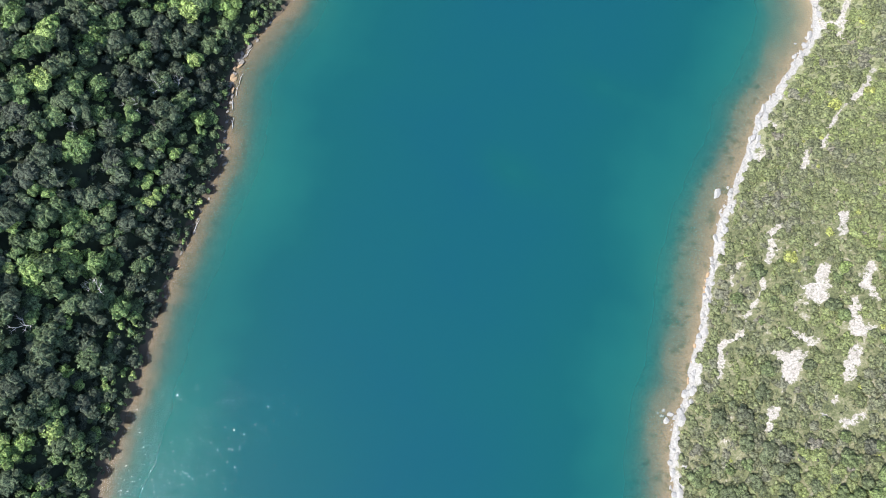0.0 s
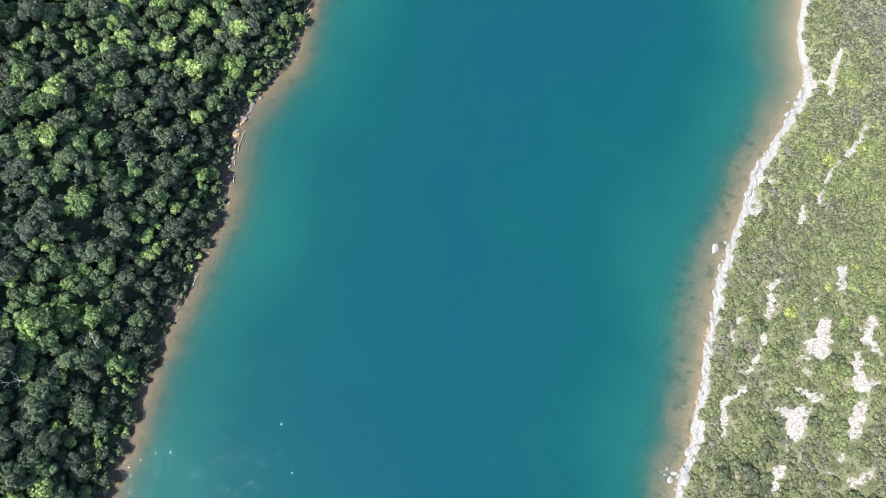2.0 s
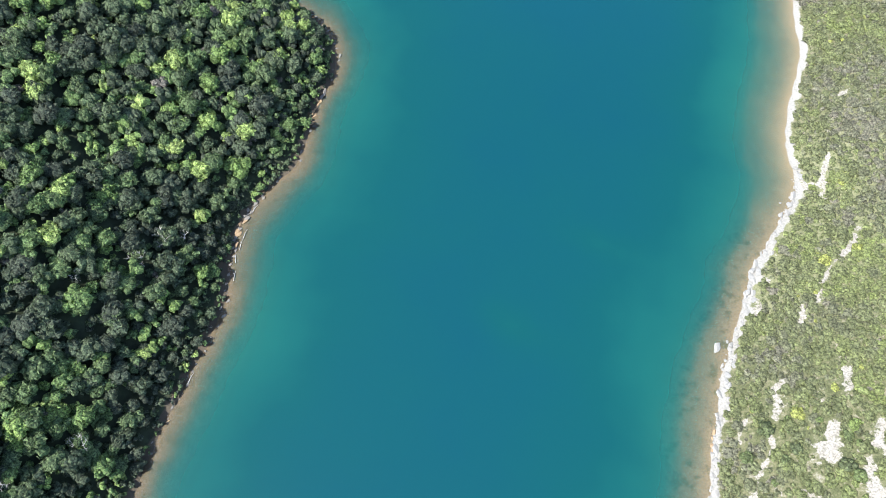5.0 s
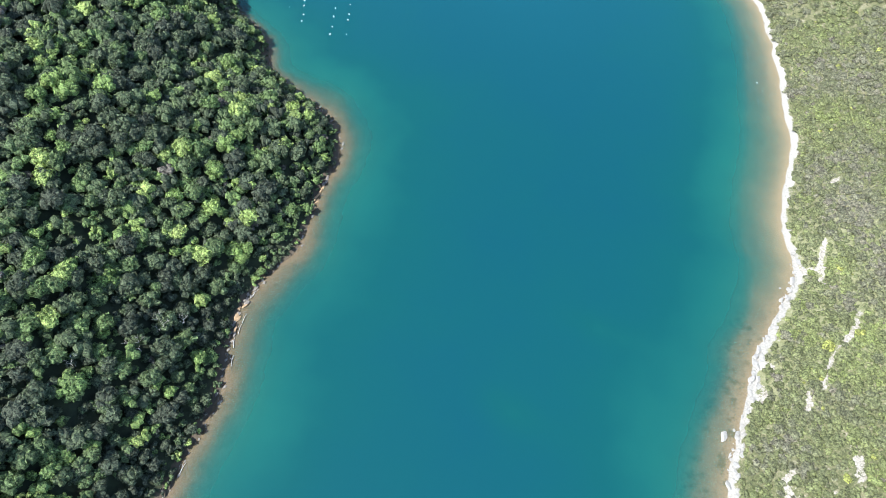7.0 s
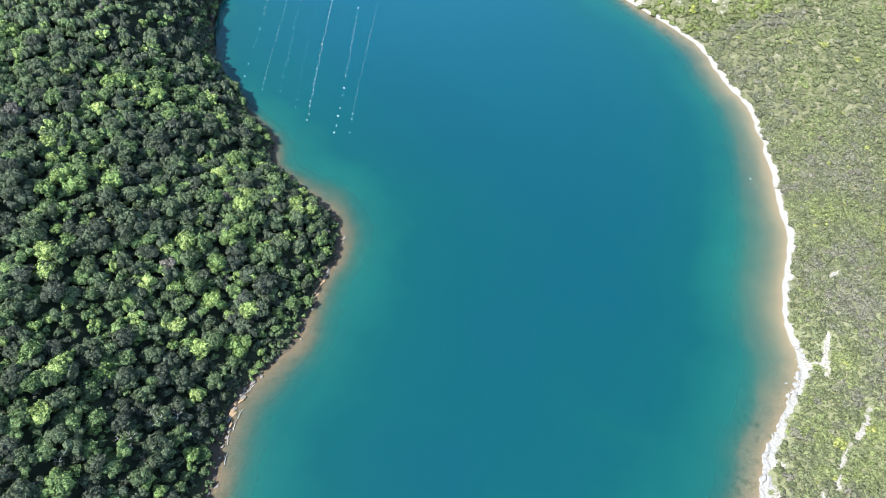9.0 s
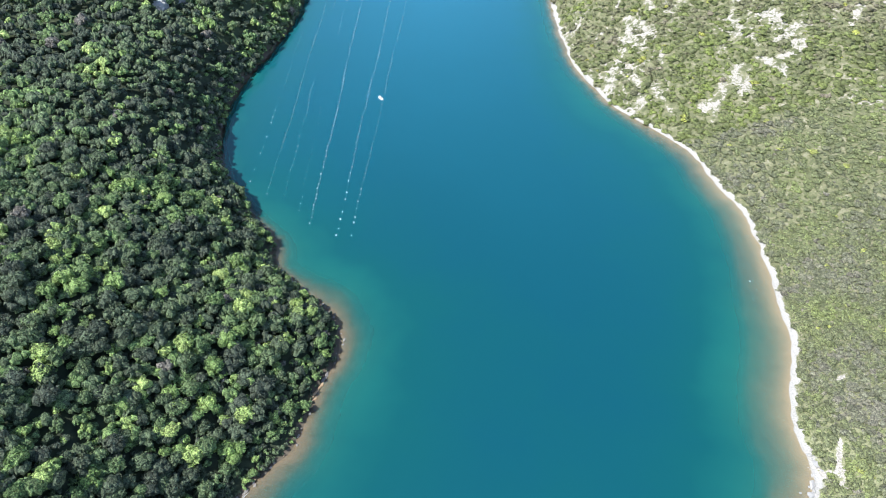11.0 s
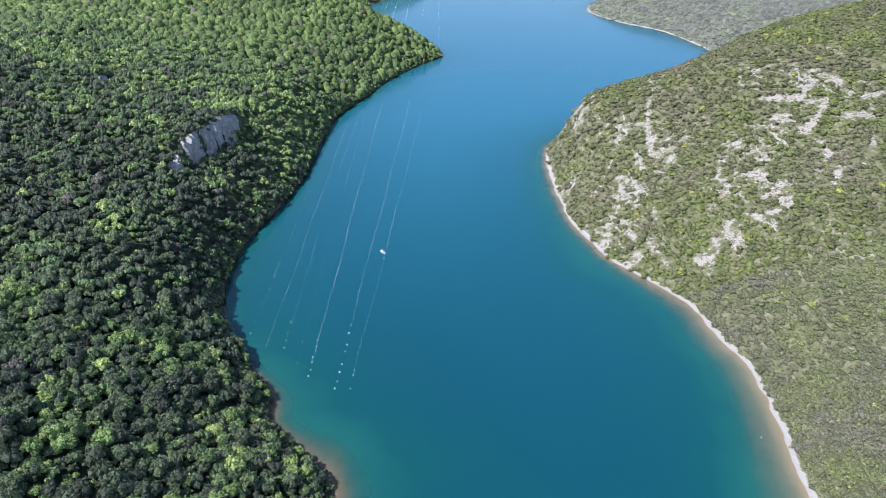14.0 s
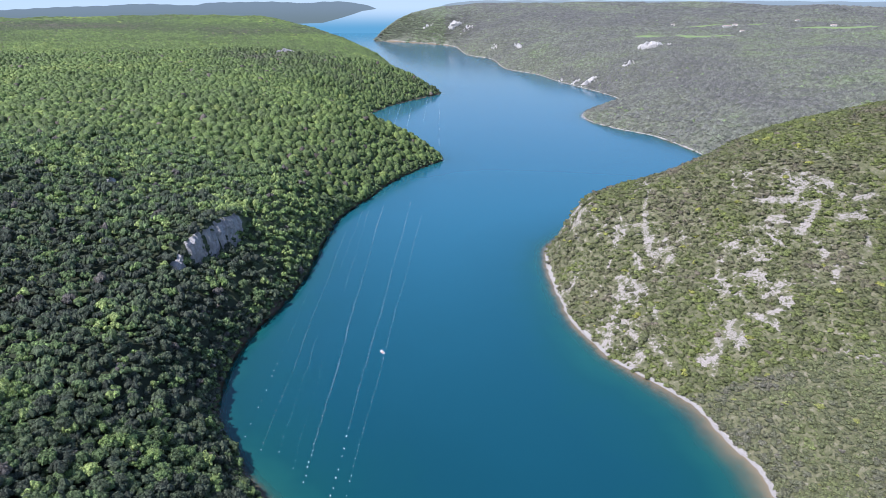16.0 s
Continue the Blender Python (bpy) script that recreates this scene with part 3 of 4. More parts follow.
def clear_of_cliffs(x, y):
    ok = np.ones(len(x), bool)
    for cx, cy, a, d, turn in CLIFFS:
        c, s = math.cos(radians(turn)), math.sin(radians(turn))
        u, v = (x - cx) * c + (y - cy) * s, -(x - cx) * s + (y - cy) * c
        ok &= (np.abs(u) > a) | (v > -1.5) | (v < -d)
    return ok


def species_of(x, y, r, seed):
    """Trees of one kind stand in loose groups; the fresh green ones are the fewer."""
    v = 0.40 + 0.62 * fbm(x, y, 26, 3, seed) + 0.25 * fbm(x, y, 160, 2, seed + 3) + r.normal(scale=0.22, size=len(x))
    # at (-160, 600) hues are lifted: yellower trees, plus sunlight the steep slope lacks
    # left-bank hue contrast is damped with distance: haze put into the colour
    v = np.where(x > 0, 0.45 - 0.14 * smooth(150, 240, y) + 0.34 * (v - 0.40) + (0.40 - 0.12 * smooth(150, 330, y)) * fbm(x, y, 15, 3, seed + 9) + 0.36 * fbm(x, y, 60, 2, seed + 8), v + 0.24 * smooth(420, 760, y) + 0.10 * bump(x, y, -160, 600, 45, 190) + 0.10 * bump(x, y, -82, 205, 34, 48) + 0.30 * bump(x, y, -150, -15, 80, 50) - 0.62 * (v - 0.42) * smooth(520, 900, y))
    far = smooth(950, 1500, y)
    v = v + far * np.where(x > 0, 0.55 * fbm(x, y, 300, 3, 81) + 0.35 * bump(x, y, 1500, 2700, 700, 230) - 0.3 * bump(x, y, 300, 3950, 150, 60),
                           0.45 * fbm(x, y, 420, 3, 82) - 0.34 * smooth(2700, 3050, y) * smooth(3900, 3400, y) - 0.20 * bump(x, y, -470, 1800, 120, 60) - 0.30 * bump(x, y, -235, 600, 45, 70))
    odd = r.random(len(x))
    return np.where(odd < 0.012, 0.97, np.where(odd > 0.988, 0.0, np.clip(v, 0.05, 1.0)))


def planted(zone, gap, size, bank, seed, edge_gap=2.0, cover=None, spread_of=(0.62, 1.55), squat=1.0):
    """Places, radii, heights and kinds of the crowns of one stretch."""
    x, y, r = scatter(*zone, gap, seed)
    z, s, side = ground_at(x, y)
    keep = (s > edge_gap) & (side == bank) & clear_of_cliffs(x, y)
    if cover is not None:
        keep &= cover(x, y, s, side, r)
    x, y, z, s = x[keep], y[keep], z[keep], s[keep]
    lo, hi = spread_of
    rad = gap * size * (lo + (hi - lo) * r.random(len(x)) ** 1.6)
    if bank < 0:
        rad = rad * np.where(y < 320, 0.52 + 0.48 * smooth(0, 15, s), 1.0)  # smaller trees at the water's edge
    tall = squat * rad * r.uniform(0.8, 1.2, len(x))
    return x, y, z, s, rad, tall, species_of(x, y, r, seed + 5)


def mass(name, label, category, templates, mat, plants, lift, seed):
    """One mesh of many crowns."""
    x, y, z, s, rad, tall, kind = plants
    up = lift + (0.25 * np.exp(-np.clip(s, 0, None) / 9) if lift > 0.9 else 0)
    v, f, sp = spread(templates, x, y, np.maximum(z, 0) + tall * up, rad, tall, kind, seed)
    return tagged(new(name, mesh_of(name, v, f, mat, {"species": sp}, flat=templates is NEAR or templates is MID or templates is SHRUB)), label, category, kind="stuff")


def rows_of(plants, mask):
    return tuple(a[mask] for a in plants)


def open_ground(x, y, by):
    """True where no ledge or track runs within that many metres."""
    return off_tracks(x, y, LEDGES + TRACKS, by) < 0.5


def between_rocks(x, y, s, side, r):
    grass = 0.12 * smooth(75, 120, y) * smooth(260, 190, y)
    ok = (bareness(x, y, s, side) + 0.2 * r.normal(size=len(x)) < 0.44) & (r.random(len(x)) > grass)
    return ok & np.where(y > 270, off_tracks(x, y, HILL_LOW + HILL_MID + HILL_HIGH, 1.8) < 0.5, open_ground(x, y, 1.3))


def thickets(x, y, s, side, r):
    """Taller bushes stand in loose thickets, thin out over the dry grass and keep off the tracks."""
    v = fbm(x, y, 17, 3, 73) + 0.12 * r.normal(size=len(x))
    return (v > 0.02 + 0.8 * smooth(40, 85, y) - 0.25 * smooth(30, -20, y)) & open_ground(x, y, 3.2) & (bareness(x, y, s, side) < 0.4)


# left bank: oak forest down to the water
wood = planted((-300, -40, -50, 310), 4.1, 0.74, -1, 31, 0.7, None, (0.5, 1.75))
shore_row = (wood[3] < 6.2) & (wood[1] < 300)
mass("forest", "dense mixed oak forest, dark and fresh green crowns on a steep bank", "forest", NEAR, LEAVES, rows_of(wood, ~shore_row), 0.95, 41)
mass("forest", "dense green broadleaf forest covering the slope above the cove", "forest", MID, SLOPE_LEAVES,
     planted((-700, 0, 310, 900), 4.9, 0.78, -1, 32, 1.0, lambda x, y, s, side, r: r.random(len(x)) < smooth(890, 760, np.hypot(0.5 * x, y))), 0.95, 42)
mass("undergrowth", "small dark green trees and bushes filling gaps under the forest", "undergrowth", MID, LEAVES,
     planted((-300, -40, -50, 330), 4.3, 0.70, -1, 39, 0.8), 0.8, 49)
mass("undergrowth", "dark bushes and low branches along the water's edge", "undergrowth", LOW, LEAVES,
     planted((-190, 0, 330, 1130), 3.0, 0.95, -1, 40, -0.6, lambda x, y, s, side, r: s < 10), 0.7, 50)
mass("forest", "distant green woodland over headlands and plateau", "forest", DOME, PLATEAU,
     planted((-1500, 0, 480, 1900), 5.9, 0.77, -1, 33, 1.5, lambda x, y, s, side, r: r.random(len(x)) < smooth(720, 870, np.hypot(0.5 * x, y)), (0.55, 1.55), 0.95), 0.6, 43)
mass("forest", "green woodland on the plateau behind the headlands", "forest", FAR, PLATEAU,
     planted((-1900, 0, 1900, 2600), 6.9, 0.76, -1, 63, 1.5, None, (0.55, 1.55), 0.7), 0.35, 64)
mass("forest", "far green woodland on the plateau", "forest", FAR, PLATEAU,
     planted((-2600, 0, 2600, 3500), 9.0, 0.76, -1, 37, 3.0, None, (0.6, 1.5), 0.5), 0.3, 47)
mass("forest", "hazy woodland at the far end of the plateau", "forest", FAR, PLATEAU,
     planted((-3300, 0, 3500, 4650), 15.0, 0.76, -1, 57, 5.0, None, (0.6, 1.5), 0.35), 0.25, 58)
mass("undergrowth", "dark bushes hanging over the water's edge", "undergrowth", LOW, LEAVES,
     planted((-150, -40, -45, 330), 2.3, 1.05, -1, 52, 0.5, lambda x, y, s, side, r: (s < 10) & (r.random(len(x)) < 0.85)), 0.75, 53)

# right bank: low scrub between limestone
scrub = planted((70, 300, -50, 260), 2.2, 0.80, 1, 34, 3.4, between_rocks, (0.40, 1.9), 0.62)
scrub_row = (scrub[3] < 7.0) & (scrub[1] < 165) & (np.arange(len(scrub[0])) % 2 == 0)
mass("scrub", "low sunlit green macchia shrubs among pale limestone", "shrubs", SHRUB, SCRUB, rows_of(scrub, ~scrub_row), 0.05, 44)
mass("heath", "low pale green heath and dwarf shrubs carpeting the dry slope", "shrubs", DOME, SCRUB,
     planted((80, 250, 50, 300), 1.7, 0.72, 1, 77, 4.0, lambda x, y, s, side, r: open_ground(x, y, 0.6) & (r.random(len(x)) < smooth(45, 85, y)), (0.5, 1.5), 0.5), 0.1, 78)
mass("thicket", "dark green holm oak bushes standing among lower shrubs", "shrubs", BUSH, BUSHES,
     planted((75, 235, -50, 215), 4.3, 0.60, 1, 71, 4.6, thickets, (0.6, 1.6), 0.8), 0.35, 72)
mass("scrub", "dense grey-green macchia above the white beach", "shrubs", SHRUB, SCRUB,
     planted((80, 360, 255, 400), 2.5, 0.90, 1, 30, 3.0, between_rocks, (0.42, 1.6), 0.55), 0.02, 51)
mass("scrub", "grey-green macchia shrubs on a rocky hillside", "shrubs", TUFT, HILLSIDE,
     planted((80, 640, 400, 820), 3.0, 1.12, 1, 35, 2.5, between_rocks, (0.4, 1.9), 0.48), -0.14, 45)
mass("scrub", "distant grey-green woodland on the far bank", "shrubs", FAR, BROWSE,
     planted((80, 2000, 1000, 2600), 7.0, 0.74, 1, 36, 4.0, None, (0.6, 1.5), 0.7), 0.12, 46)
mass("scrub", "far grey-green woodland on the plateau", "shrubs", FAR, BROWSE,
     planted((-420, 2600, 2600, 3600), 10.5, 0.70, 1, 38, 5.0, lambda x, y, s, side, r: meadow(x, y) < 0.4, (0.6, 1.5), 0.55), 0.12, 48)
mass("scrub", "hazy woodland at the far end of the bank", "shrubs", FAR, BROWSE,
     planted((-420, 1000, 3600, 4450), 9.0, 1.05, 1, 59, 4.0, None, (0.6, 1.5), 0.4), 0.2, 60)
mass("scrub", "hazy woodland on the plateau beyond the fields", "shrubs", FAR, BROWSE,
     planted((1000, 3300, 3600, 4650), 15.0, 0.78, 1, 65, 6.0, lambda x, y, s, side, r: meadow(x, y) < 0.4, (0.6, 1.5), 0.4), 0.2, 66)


# ---- things ----
def plain(name, color, rough=0.6, mottle=0.25, size=0.5, bump_by=0.0, metal=0.0):
    """A simple surface with some mottling."""
    m, nt, p = material(name)
    g = grain(nt, size, 5, 0.65)
    col = blend(nt, g, tuple(c * (1 - mottle) for c in color), tuple(min(1, c * (1 + mottle)) for c in color))
    nt.links.new(col, p.inputs["Base Color"])
    p.inputs["Roughness"].default_value, p.inputs["Metallic"].default_value = rough, metal
    if bump_by:
        relief(nt, p, g, 0.6, bump_by)
    return m


BARK = plain("bark", (0.16, 0.13, 0.10), 0.9, 0.4, 0.3, 0.03)
LIME = plain("limestone", (0.315, 0.30, 0.275), 0.85, 0.42, 0.7, 0.25)
CHALK = plain("white_limestone", (0.46, 0.44, 0.40), 0.85, 0.25, 2.0, 0.4)
GREYLIME = plain("weathered_limestone", (0.36, 0.345, 0.33), 0.9, 0.6, 2.5, 0.6)
SHORE_GREY = plain("shore_stone", (0.20, 0.18, 0.155), 0.9, 0.5, 0.8, 0.15)
OCHRE = plain("stained_limestone", (0.34, 0.235, 0.135), 0.85, 0.35, 0.7, 0.15)
FLOAT = plain("white_plastic", (0.82, 0.83, 0.82), 0.4, 0.06, 0.4)
ROPE = plain("wet_rope", (0.035, 0.045, 0.045), 0.8, 0.3, 0.4)
GEL = plain("boat_paint", (0.80, 0.80, 0.78), 0.3, 0.05, 0.8)
DECK = plain("boat_deck", (0.50, 0.33, 0.22), 0.7, 0.2, 0.4)
DARK = plain("dark_metal", (0.04, 0.04, 0.045), 0.4, 0.2, 0.2)
GLASS = plain("cabin_window", (0.03, 0.04, 0.05), 0.08, 0.1, 0.5)
WALL = plain("house_plaster", (0.72, 0.68, 0.60), 0.85, 0.08, 2.0)
TILE = plain("roof_tiles", (0.40, 0.32, 0.27), 0.85, 0.25, 0.8)


def empty(name, m=None):
    ob = new(name)
    ob.empty_display_size = 0.5
    if m is not None:
        ob.matrix_world = m
    return ob


def child(name, me, parent, m=None, label=""):
    ob = new(name, me)
    ob.parent = parent
    if m is not None:
        ob.matrix_basis = m
    return tagged(ob, label) if label else ob


def bm_mesh(name, bm, mat, flat=True):
    me = bpy.data.meshes.new(name)
    bm.to_mesh(me)
    bm.free()
    me.materials.append(mat)
    me.polygons.foreach_set("use_smooth", np.full(len(me.polygons), not flat))
    return me


def limb(bm, a, b, ra, rb, n=6):
    """A tapered round branch from a to b."""
    a, b = Vector(a), Vector(b)
    q = (b - a).to_track_quat("Z", "Y")
    rings = []
    for p, r in ((a, ra), (b, rb)):
        rings.append([bm.verts.new(p + q @ Vector((r * math.cos(2 * math.pi * i / n), r * math.sin(2 * math.pi * i / n), 0))) for i in range(n)])
    for i in range(n):
        bm.faces.new((rings[0][i], rings[0][(i + 1) % n], rings[1][(i + 1) % n], rings[1][i]))
    bm.faces.new(rings[1])


def trunk_mesh(seed, spread_by=0.5):
    """A trunk of height about 1 with four limbs that fork into the crown."""
    r = random.Random(seed)
    bm = bmesh.new()
    knee = (r.uniform(-0.06, 0.06), r.uniform(-0.06, 0.06), 0.42)
    limb(bm, (0, 0, -0.25), knee, 0.085, 0.060, 7)
    for k in range(4):
        a = 2 * math.pi * (k + r.uniform(-0.2, 0.2)) / 4
        mid = (knee[0] + 0.28 * spread_by * math.cos(a), knee[1] + 0.28 * spread_by * math.sin(a), 0.74)
        limb(bm, knee, mid, 0.045, 0.028, 5)
        limb(bm, mid, (mid[0] + 0.3 * spread_by * math.cos(a + 0.5), mid[1] + 0.3 * spread_by * math.sin(a + 0.5), 1.02), 0.028, 0.010, 5)
        limb(bm, mid, (mid[0] + 0.22 * spread_by * math.cos(a - 0.6), mid[1] + 0.22 * spread_by * math.sin(a - 0.6), 1.08), 0.024, 0.009, 5)
    return bm_mesh("trunk", bm, BARK)


KINDS = [(0.12, "dark grey-green holm oak"), (0.34, "dark green oak"), (0.52, "mid-green broadleaf tree"), (0.72, "fresh green broadleaf tree"), (0.9, "bright yellow-green young-leaved tree")]


def crown_meshes(templates, mat, kinds):
    return {(k, i): mesh_of("crown", v, f, mat, {"species": np.full(len(v), kinds[i])}, flat=False) for k, (v, f) in enumerate(templates) for i in range(len(kinds))}


TRUNKS = [trunk_mesh(s) for s in range(4)]
CROWNS = crown_meshes(NEAR, LEAVES, [k for k, _ in KINDS])
r = random.Random(5)
for x, y, z, s, rad, tall, kind in zip(*rows_of(wood, shore_row)):
    i = min(range(len(KINDS)), key=lambda q: abs(KINDS[q][0] - kind))
    tree = empty("tree", pose(x, y, max(z, -0.2), 0, 0, r.uniform(0, 360)))
    h = tall * 1.15
    child("trunk", TRUNKS[r.randrange(4)], tree, Matrix.Translation((0, 0, 0)) @ Matrix.Diagonal((h * 1.2, h * 1.2, h * 1.1, 1)))
    child("crown", CROWNS[(r.randrange(len(NEAR)), i)], tree, Matrix.Translation((0, 0, h)) @ Matrix.Diagonal((rad, rad, tall, 1)))
    tagged(tree, KINDS[i][1] + " leaning over the rocky shore", "tree", "trees along the shore")

SHRUB_KINDS = [(0.1, "grey-green"), (0.4, "olive-green"), (0.7, "light green"), (0.97, "yellow-green")]
SHRUB_CROWNS = crown_meshes(SHRUB, SCRUB, [k for k, _ in SHRUB_KINDS])
for x, y, z, s, rad, tall, kind in zip(*rows_of(scrub, scrub_row)):
    i = min(range(len(SHRUB_KINDS)), key=lambda q: abs(SHRUB_KINDS[q][0] - kind))
    shrub = empty("shrub", pose(x, y, z, 0, 0, r.uniform(0, 360)))
    h = tall * 0.32
    child("stems", TRUNKS[r.randrange(4)], shrub, Matrix.Diagonal((tall * 0.8, tall * 0.8, tall * 0.6, 1)))
    child("crown", SHRUB_CROWNS[(r.randrange(len(SHRUB)), i)], shrub, Matrix.Translation((0, 0, h)) @ Matrix.Diagonal((rad, rad, tall, 1)))
    tagged(shrub, SHRUB_KINDS[i][1] + " macchia shrub behind the white shore rocks", "shrub", "shrubs along the shore")


# bare dead trees that stand pale among the crowns
DEADWOOD = plain("bleached_wood", (0.42, 0.40, 0.37), 0.85, 0.3, 0.4, 0.02)


def dead_tree_mesh(seed):
    rnd = random.Random(seed)
    bm = bmesh.new()

    def fork(p, d, length, rad, depth):
        q = p + d * length
        limb(bm, p, q, rad, rad * 0.6, 5)
        if depth:
            for k in range(3):
                a = 2 * math.pi * (k + rnd.random()) / 3
                fork(q, (d + Vector((math.cos(a), math.sin(a), 0.15)) * rnd.uniform(0.6, 1.1)).normalized(), length * rnd.uniform(0.55, 0.8), rad * 0.6, depth - 1)

    fork(Vector((0, 0, -0.5)), Vector((0.05, 0.02, 1)).normalized(), 3.6, 0.22, 3)
    return bm_mesh("dead_tree", bm, DEADWOOD)


for k, (x, y) in enumerate(((-122.4, 42.5), (-139.5, 28.5), (-107, 118), (-101, 121), (-112, 108), (-128, 97))):
    ob = new("dead_tree", dead_tree_mesh(70 + k))
    ob.matrix_world = pose(x, y, float(ground_at(np.array([x]), np.array([y]))[0][0]) + 0.6, 0, 0, 50 * k) @ Matrix.Scale(1.25 - 0.07 * k, 4)
    tagged(ob, "bare bleached dead tree standing among green crowns", "tree", "dead trees")


# rocks
def rock_mesh(seed, mat, flatness=0.6, sub=2, cuts=11, rough=0.03):
    """A faceted block: an icosphere cut by random planes."""
    rr = np.random.default_rng(seed)
    bm = bmesh.new()
    bmesh.ops.create_icosphere(bm, subdivisions=sub, radius=1)
    planes = [(Vector(rr.normal(size=3)).normalized(), rr.uniform(0.42, 0.8)) for _ in range(cuts)]
    for v in bm.verts:
        for n, d in planes:
            over = v.co.dot(n) - d
            if over > 0:
                v.co -= n * over
        v.co += Vector(rr.normal(scale=rough, size=3))
        v.co.z *= flatness
    return bm_mesh("rock", bm, mat)


WHITE_ROCKS = [rock_mesh(s, LIME, 0.5, 2, 18, 0.012) for s in range(8)]
CHALK_ROCKS = [rock_mesh(80 + s, CHALK, 0.8, 2, 16, 0.02) for s in range(5)]
OCHRE_ROCKS = [rock_mesh(20 + s, OCHRE, 0.45) for s in range(4)]
GREY_ROCKS = [rock_mesh(40 + s, SHORE_GREY, 0.55) for s in range(6)]
CRAG_ROCKS = [rock_mesh(60 + s, GREYLIME, 0.7) for s in range(4)]


def put_rock(name, me, x, y, size, stretch, turn, label, group, sink=0.25):
    z = float(ground_at(np.array([x]), np.array([y]))[0][0])
    ob = new(name, me)
    ob.matrix_world = pose(x, y, max(z, -0.5) + size * sink, 0, 0, turn) @ Matrix.Diagonal((size * stretch, size, size, 1))
    return tagged(ob, label, "rock", group)


def along(shore, y0, y1):
    """Points and headings along a shore between two y."""
    seg = shore[(shore[:, 1] > y0) & (shore[:, 1] < y1)]
    d = np.concatenate([[0], np.cumsum(np.hypot(*np.diff(seg, axis=0).T))])
    return seg, d


seg, run = along(RIGHT_SHORE, -32, 168)
rr = random.Random(11)
at_m = 0.0
while at_m < run[-1]:
    x, y = np.interp(at_m, run, seg[:, 0]), np.interp(at_m, run, seg[:, 1])
    x2, y2 = np.interp(at_m + 1, run, seg[:, 0]), np.interp(at_m + 1, run, seg[:, 1])
    turn = math.degrees(math.atan2(y2 - y, x2 - x))
    off = rr.uniform(-0.7, 1.9 + 2.2 * (0.5 + 0.5 * math.sin(at_m * 0.21) * math.sin(at_m * 0.083 + 1)))
    size = rr.choice((0.35, 0.5, 0.7, 0.9, 1.3, 1.7)) * rr.uniform(0.8, 1.2)
    nx, ny = math.sin(radians(turn)), -math.cos(radians(turn))
    ochre = off < -0.1 and (8 < y < 50)
    me = OCHRE_ROCKS[rr.randrange(4)] if ochre else WHITE_ROCKS[rr.randrange(8)]
    label = "ochre-stained limestone block at the waterline" if ochre else "pale weathered limestone block on the shore"
    put_rock("shore_rock", me, x + nx * off, y + ny * off, size, rr.uniform(1.0, 1.8), turn + rr.uniform(-25, 25), label, "shore rocks")
    at_m += rr.uniform(0.6, 1.1)
put_rock("boulder", WHITE_ROCKS[2], 105.4, 82.2, 2.0, 1.55, 55, "large white limestone boulder standing in the shallows", "", 0.3)
put_rock("boulder", WHITE_ROCKS[4], 109.6, 84.0, 0.8, 1.1, 10, "small white limestone boulder in the shallows", "", 0.3)
for x, y, size in ((77.5, -1.5, 0.9), (79, -3.2, 1.4), (80.5, -1.0, 1.3), (76.2, -0.6, 0.6), (78.4, 0.4, 0.8)):
    put_rock("shore_rock", WHITE_ROCKS[rr.randrange(8)], x, y, size, 1.3, rr.uniform(0, 90), "pale limestone block jutting into the shallows", "shore rocks")
for x, y, size in ((143, 145.5, 0.7), (143.6, 141, 0.5), (163.5, 268, 0.8), (165, 262, 0.5), (161, 255, 0.5), (166, 283, 0.5), (160, 190, 0.4)):
    put_rock("beach_stone", WHITE_ROCKS[rr.randrange(8)], x, y, size, 1.2, rr.uniform(0, 90), "pale stone lying in the sandy shallows", "beach stones", 0.5)
seg, run = along(LEFT_SHORE, 40, 262)
at_m = 0.0
while at_m < run[-1]:
    x, y = np.interp(at_m, run, seg[:, 0]), np.interp(at_m, run, seg[:, 1])
    ledge = 186 < y < 206 or 118 < y < 150
    off = rr.uniform(-1.4, 1.0)
    me = OCHRE_ROCKS[rr.randrange(4)] if 186 < y < 200 or rr.random() < 0.25 else GREY_ROCKS[rr.randrange(6)]
    put_rock("shore_rock", me, x - off, y, rr.uniform(0.35, 0.8) * (1.5 if ledge else 1), rr.uniform(1.1, 2.0), rr.uniform(30, 80),
             "weathered shore rock at the foot of the forest", "forest shore rocks")
    at_m += rr.uniform(0.9, 1.8) if ledge else rr.uniform(2.5, 6)


# driftwood under the trees
rr2 = random.Random(33)
for k, (x, y, turn) in enumerate(((-82.5, 131, 75), (-83.6, 126, 82), (-85.0, 120, 95), (-84.4, 112, 88), (-79.8, 143, 60), (-95.5, 70, 70))):
    bm = bmesh.new()
    limb(bm, (-2.2, 0, 0.1), (0.4, 0.15, 0.2), 0.16, 0.12, 7)
    limb(bm, (0.4, 0.15, 0.2), (2.4, -0.1, 0.28), 0.12, 0.06, 7)
    limb(bm, (0.5, 0.15, 0.2), (1.3, 0.9, 0.4), 0.07, 0.03, 5)
    ob = new("driftwood", bm_mesh("driftwood", bm, DEADWOOD))
    ob.matrix_world = pose(x + 0.8, y, max(0.05, float(ground_at(np.array([x + 0.8]), np.array([y]))[0][0])), 0, 0, turn)
    tagged(ob, "bleached driftwood log lying on the stony shore", "driftwood", "driftwood logs")


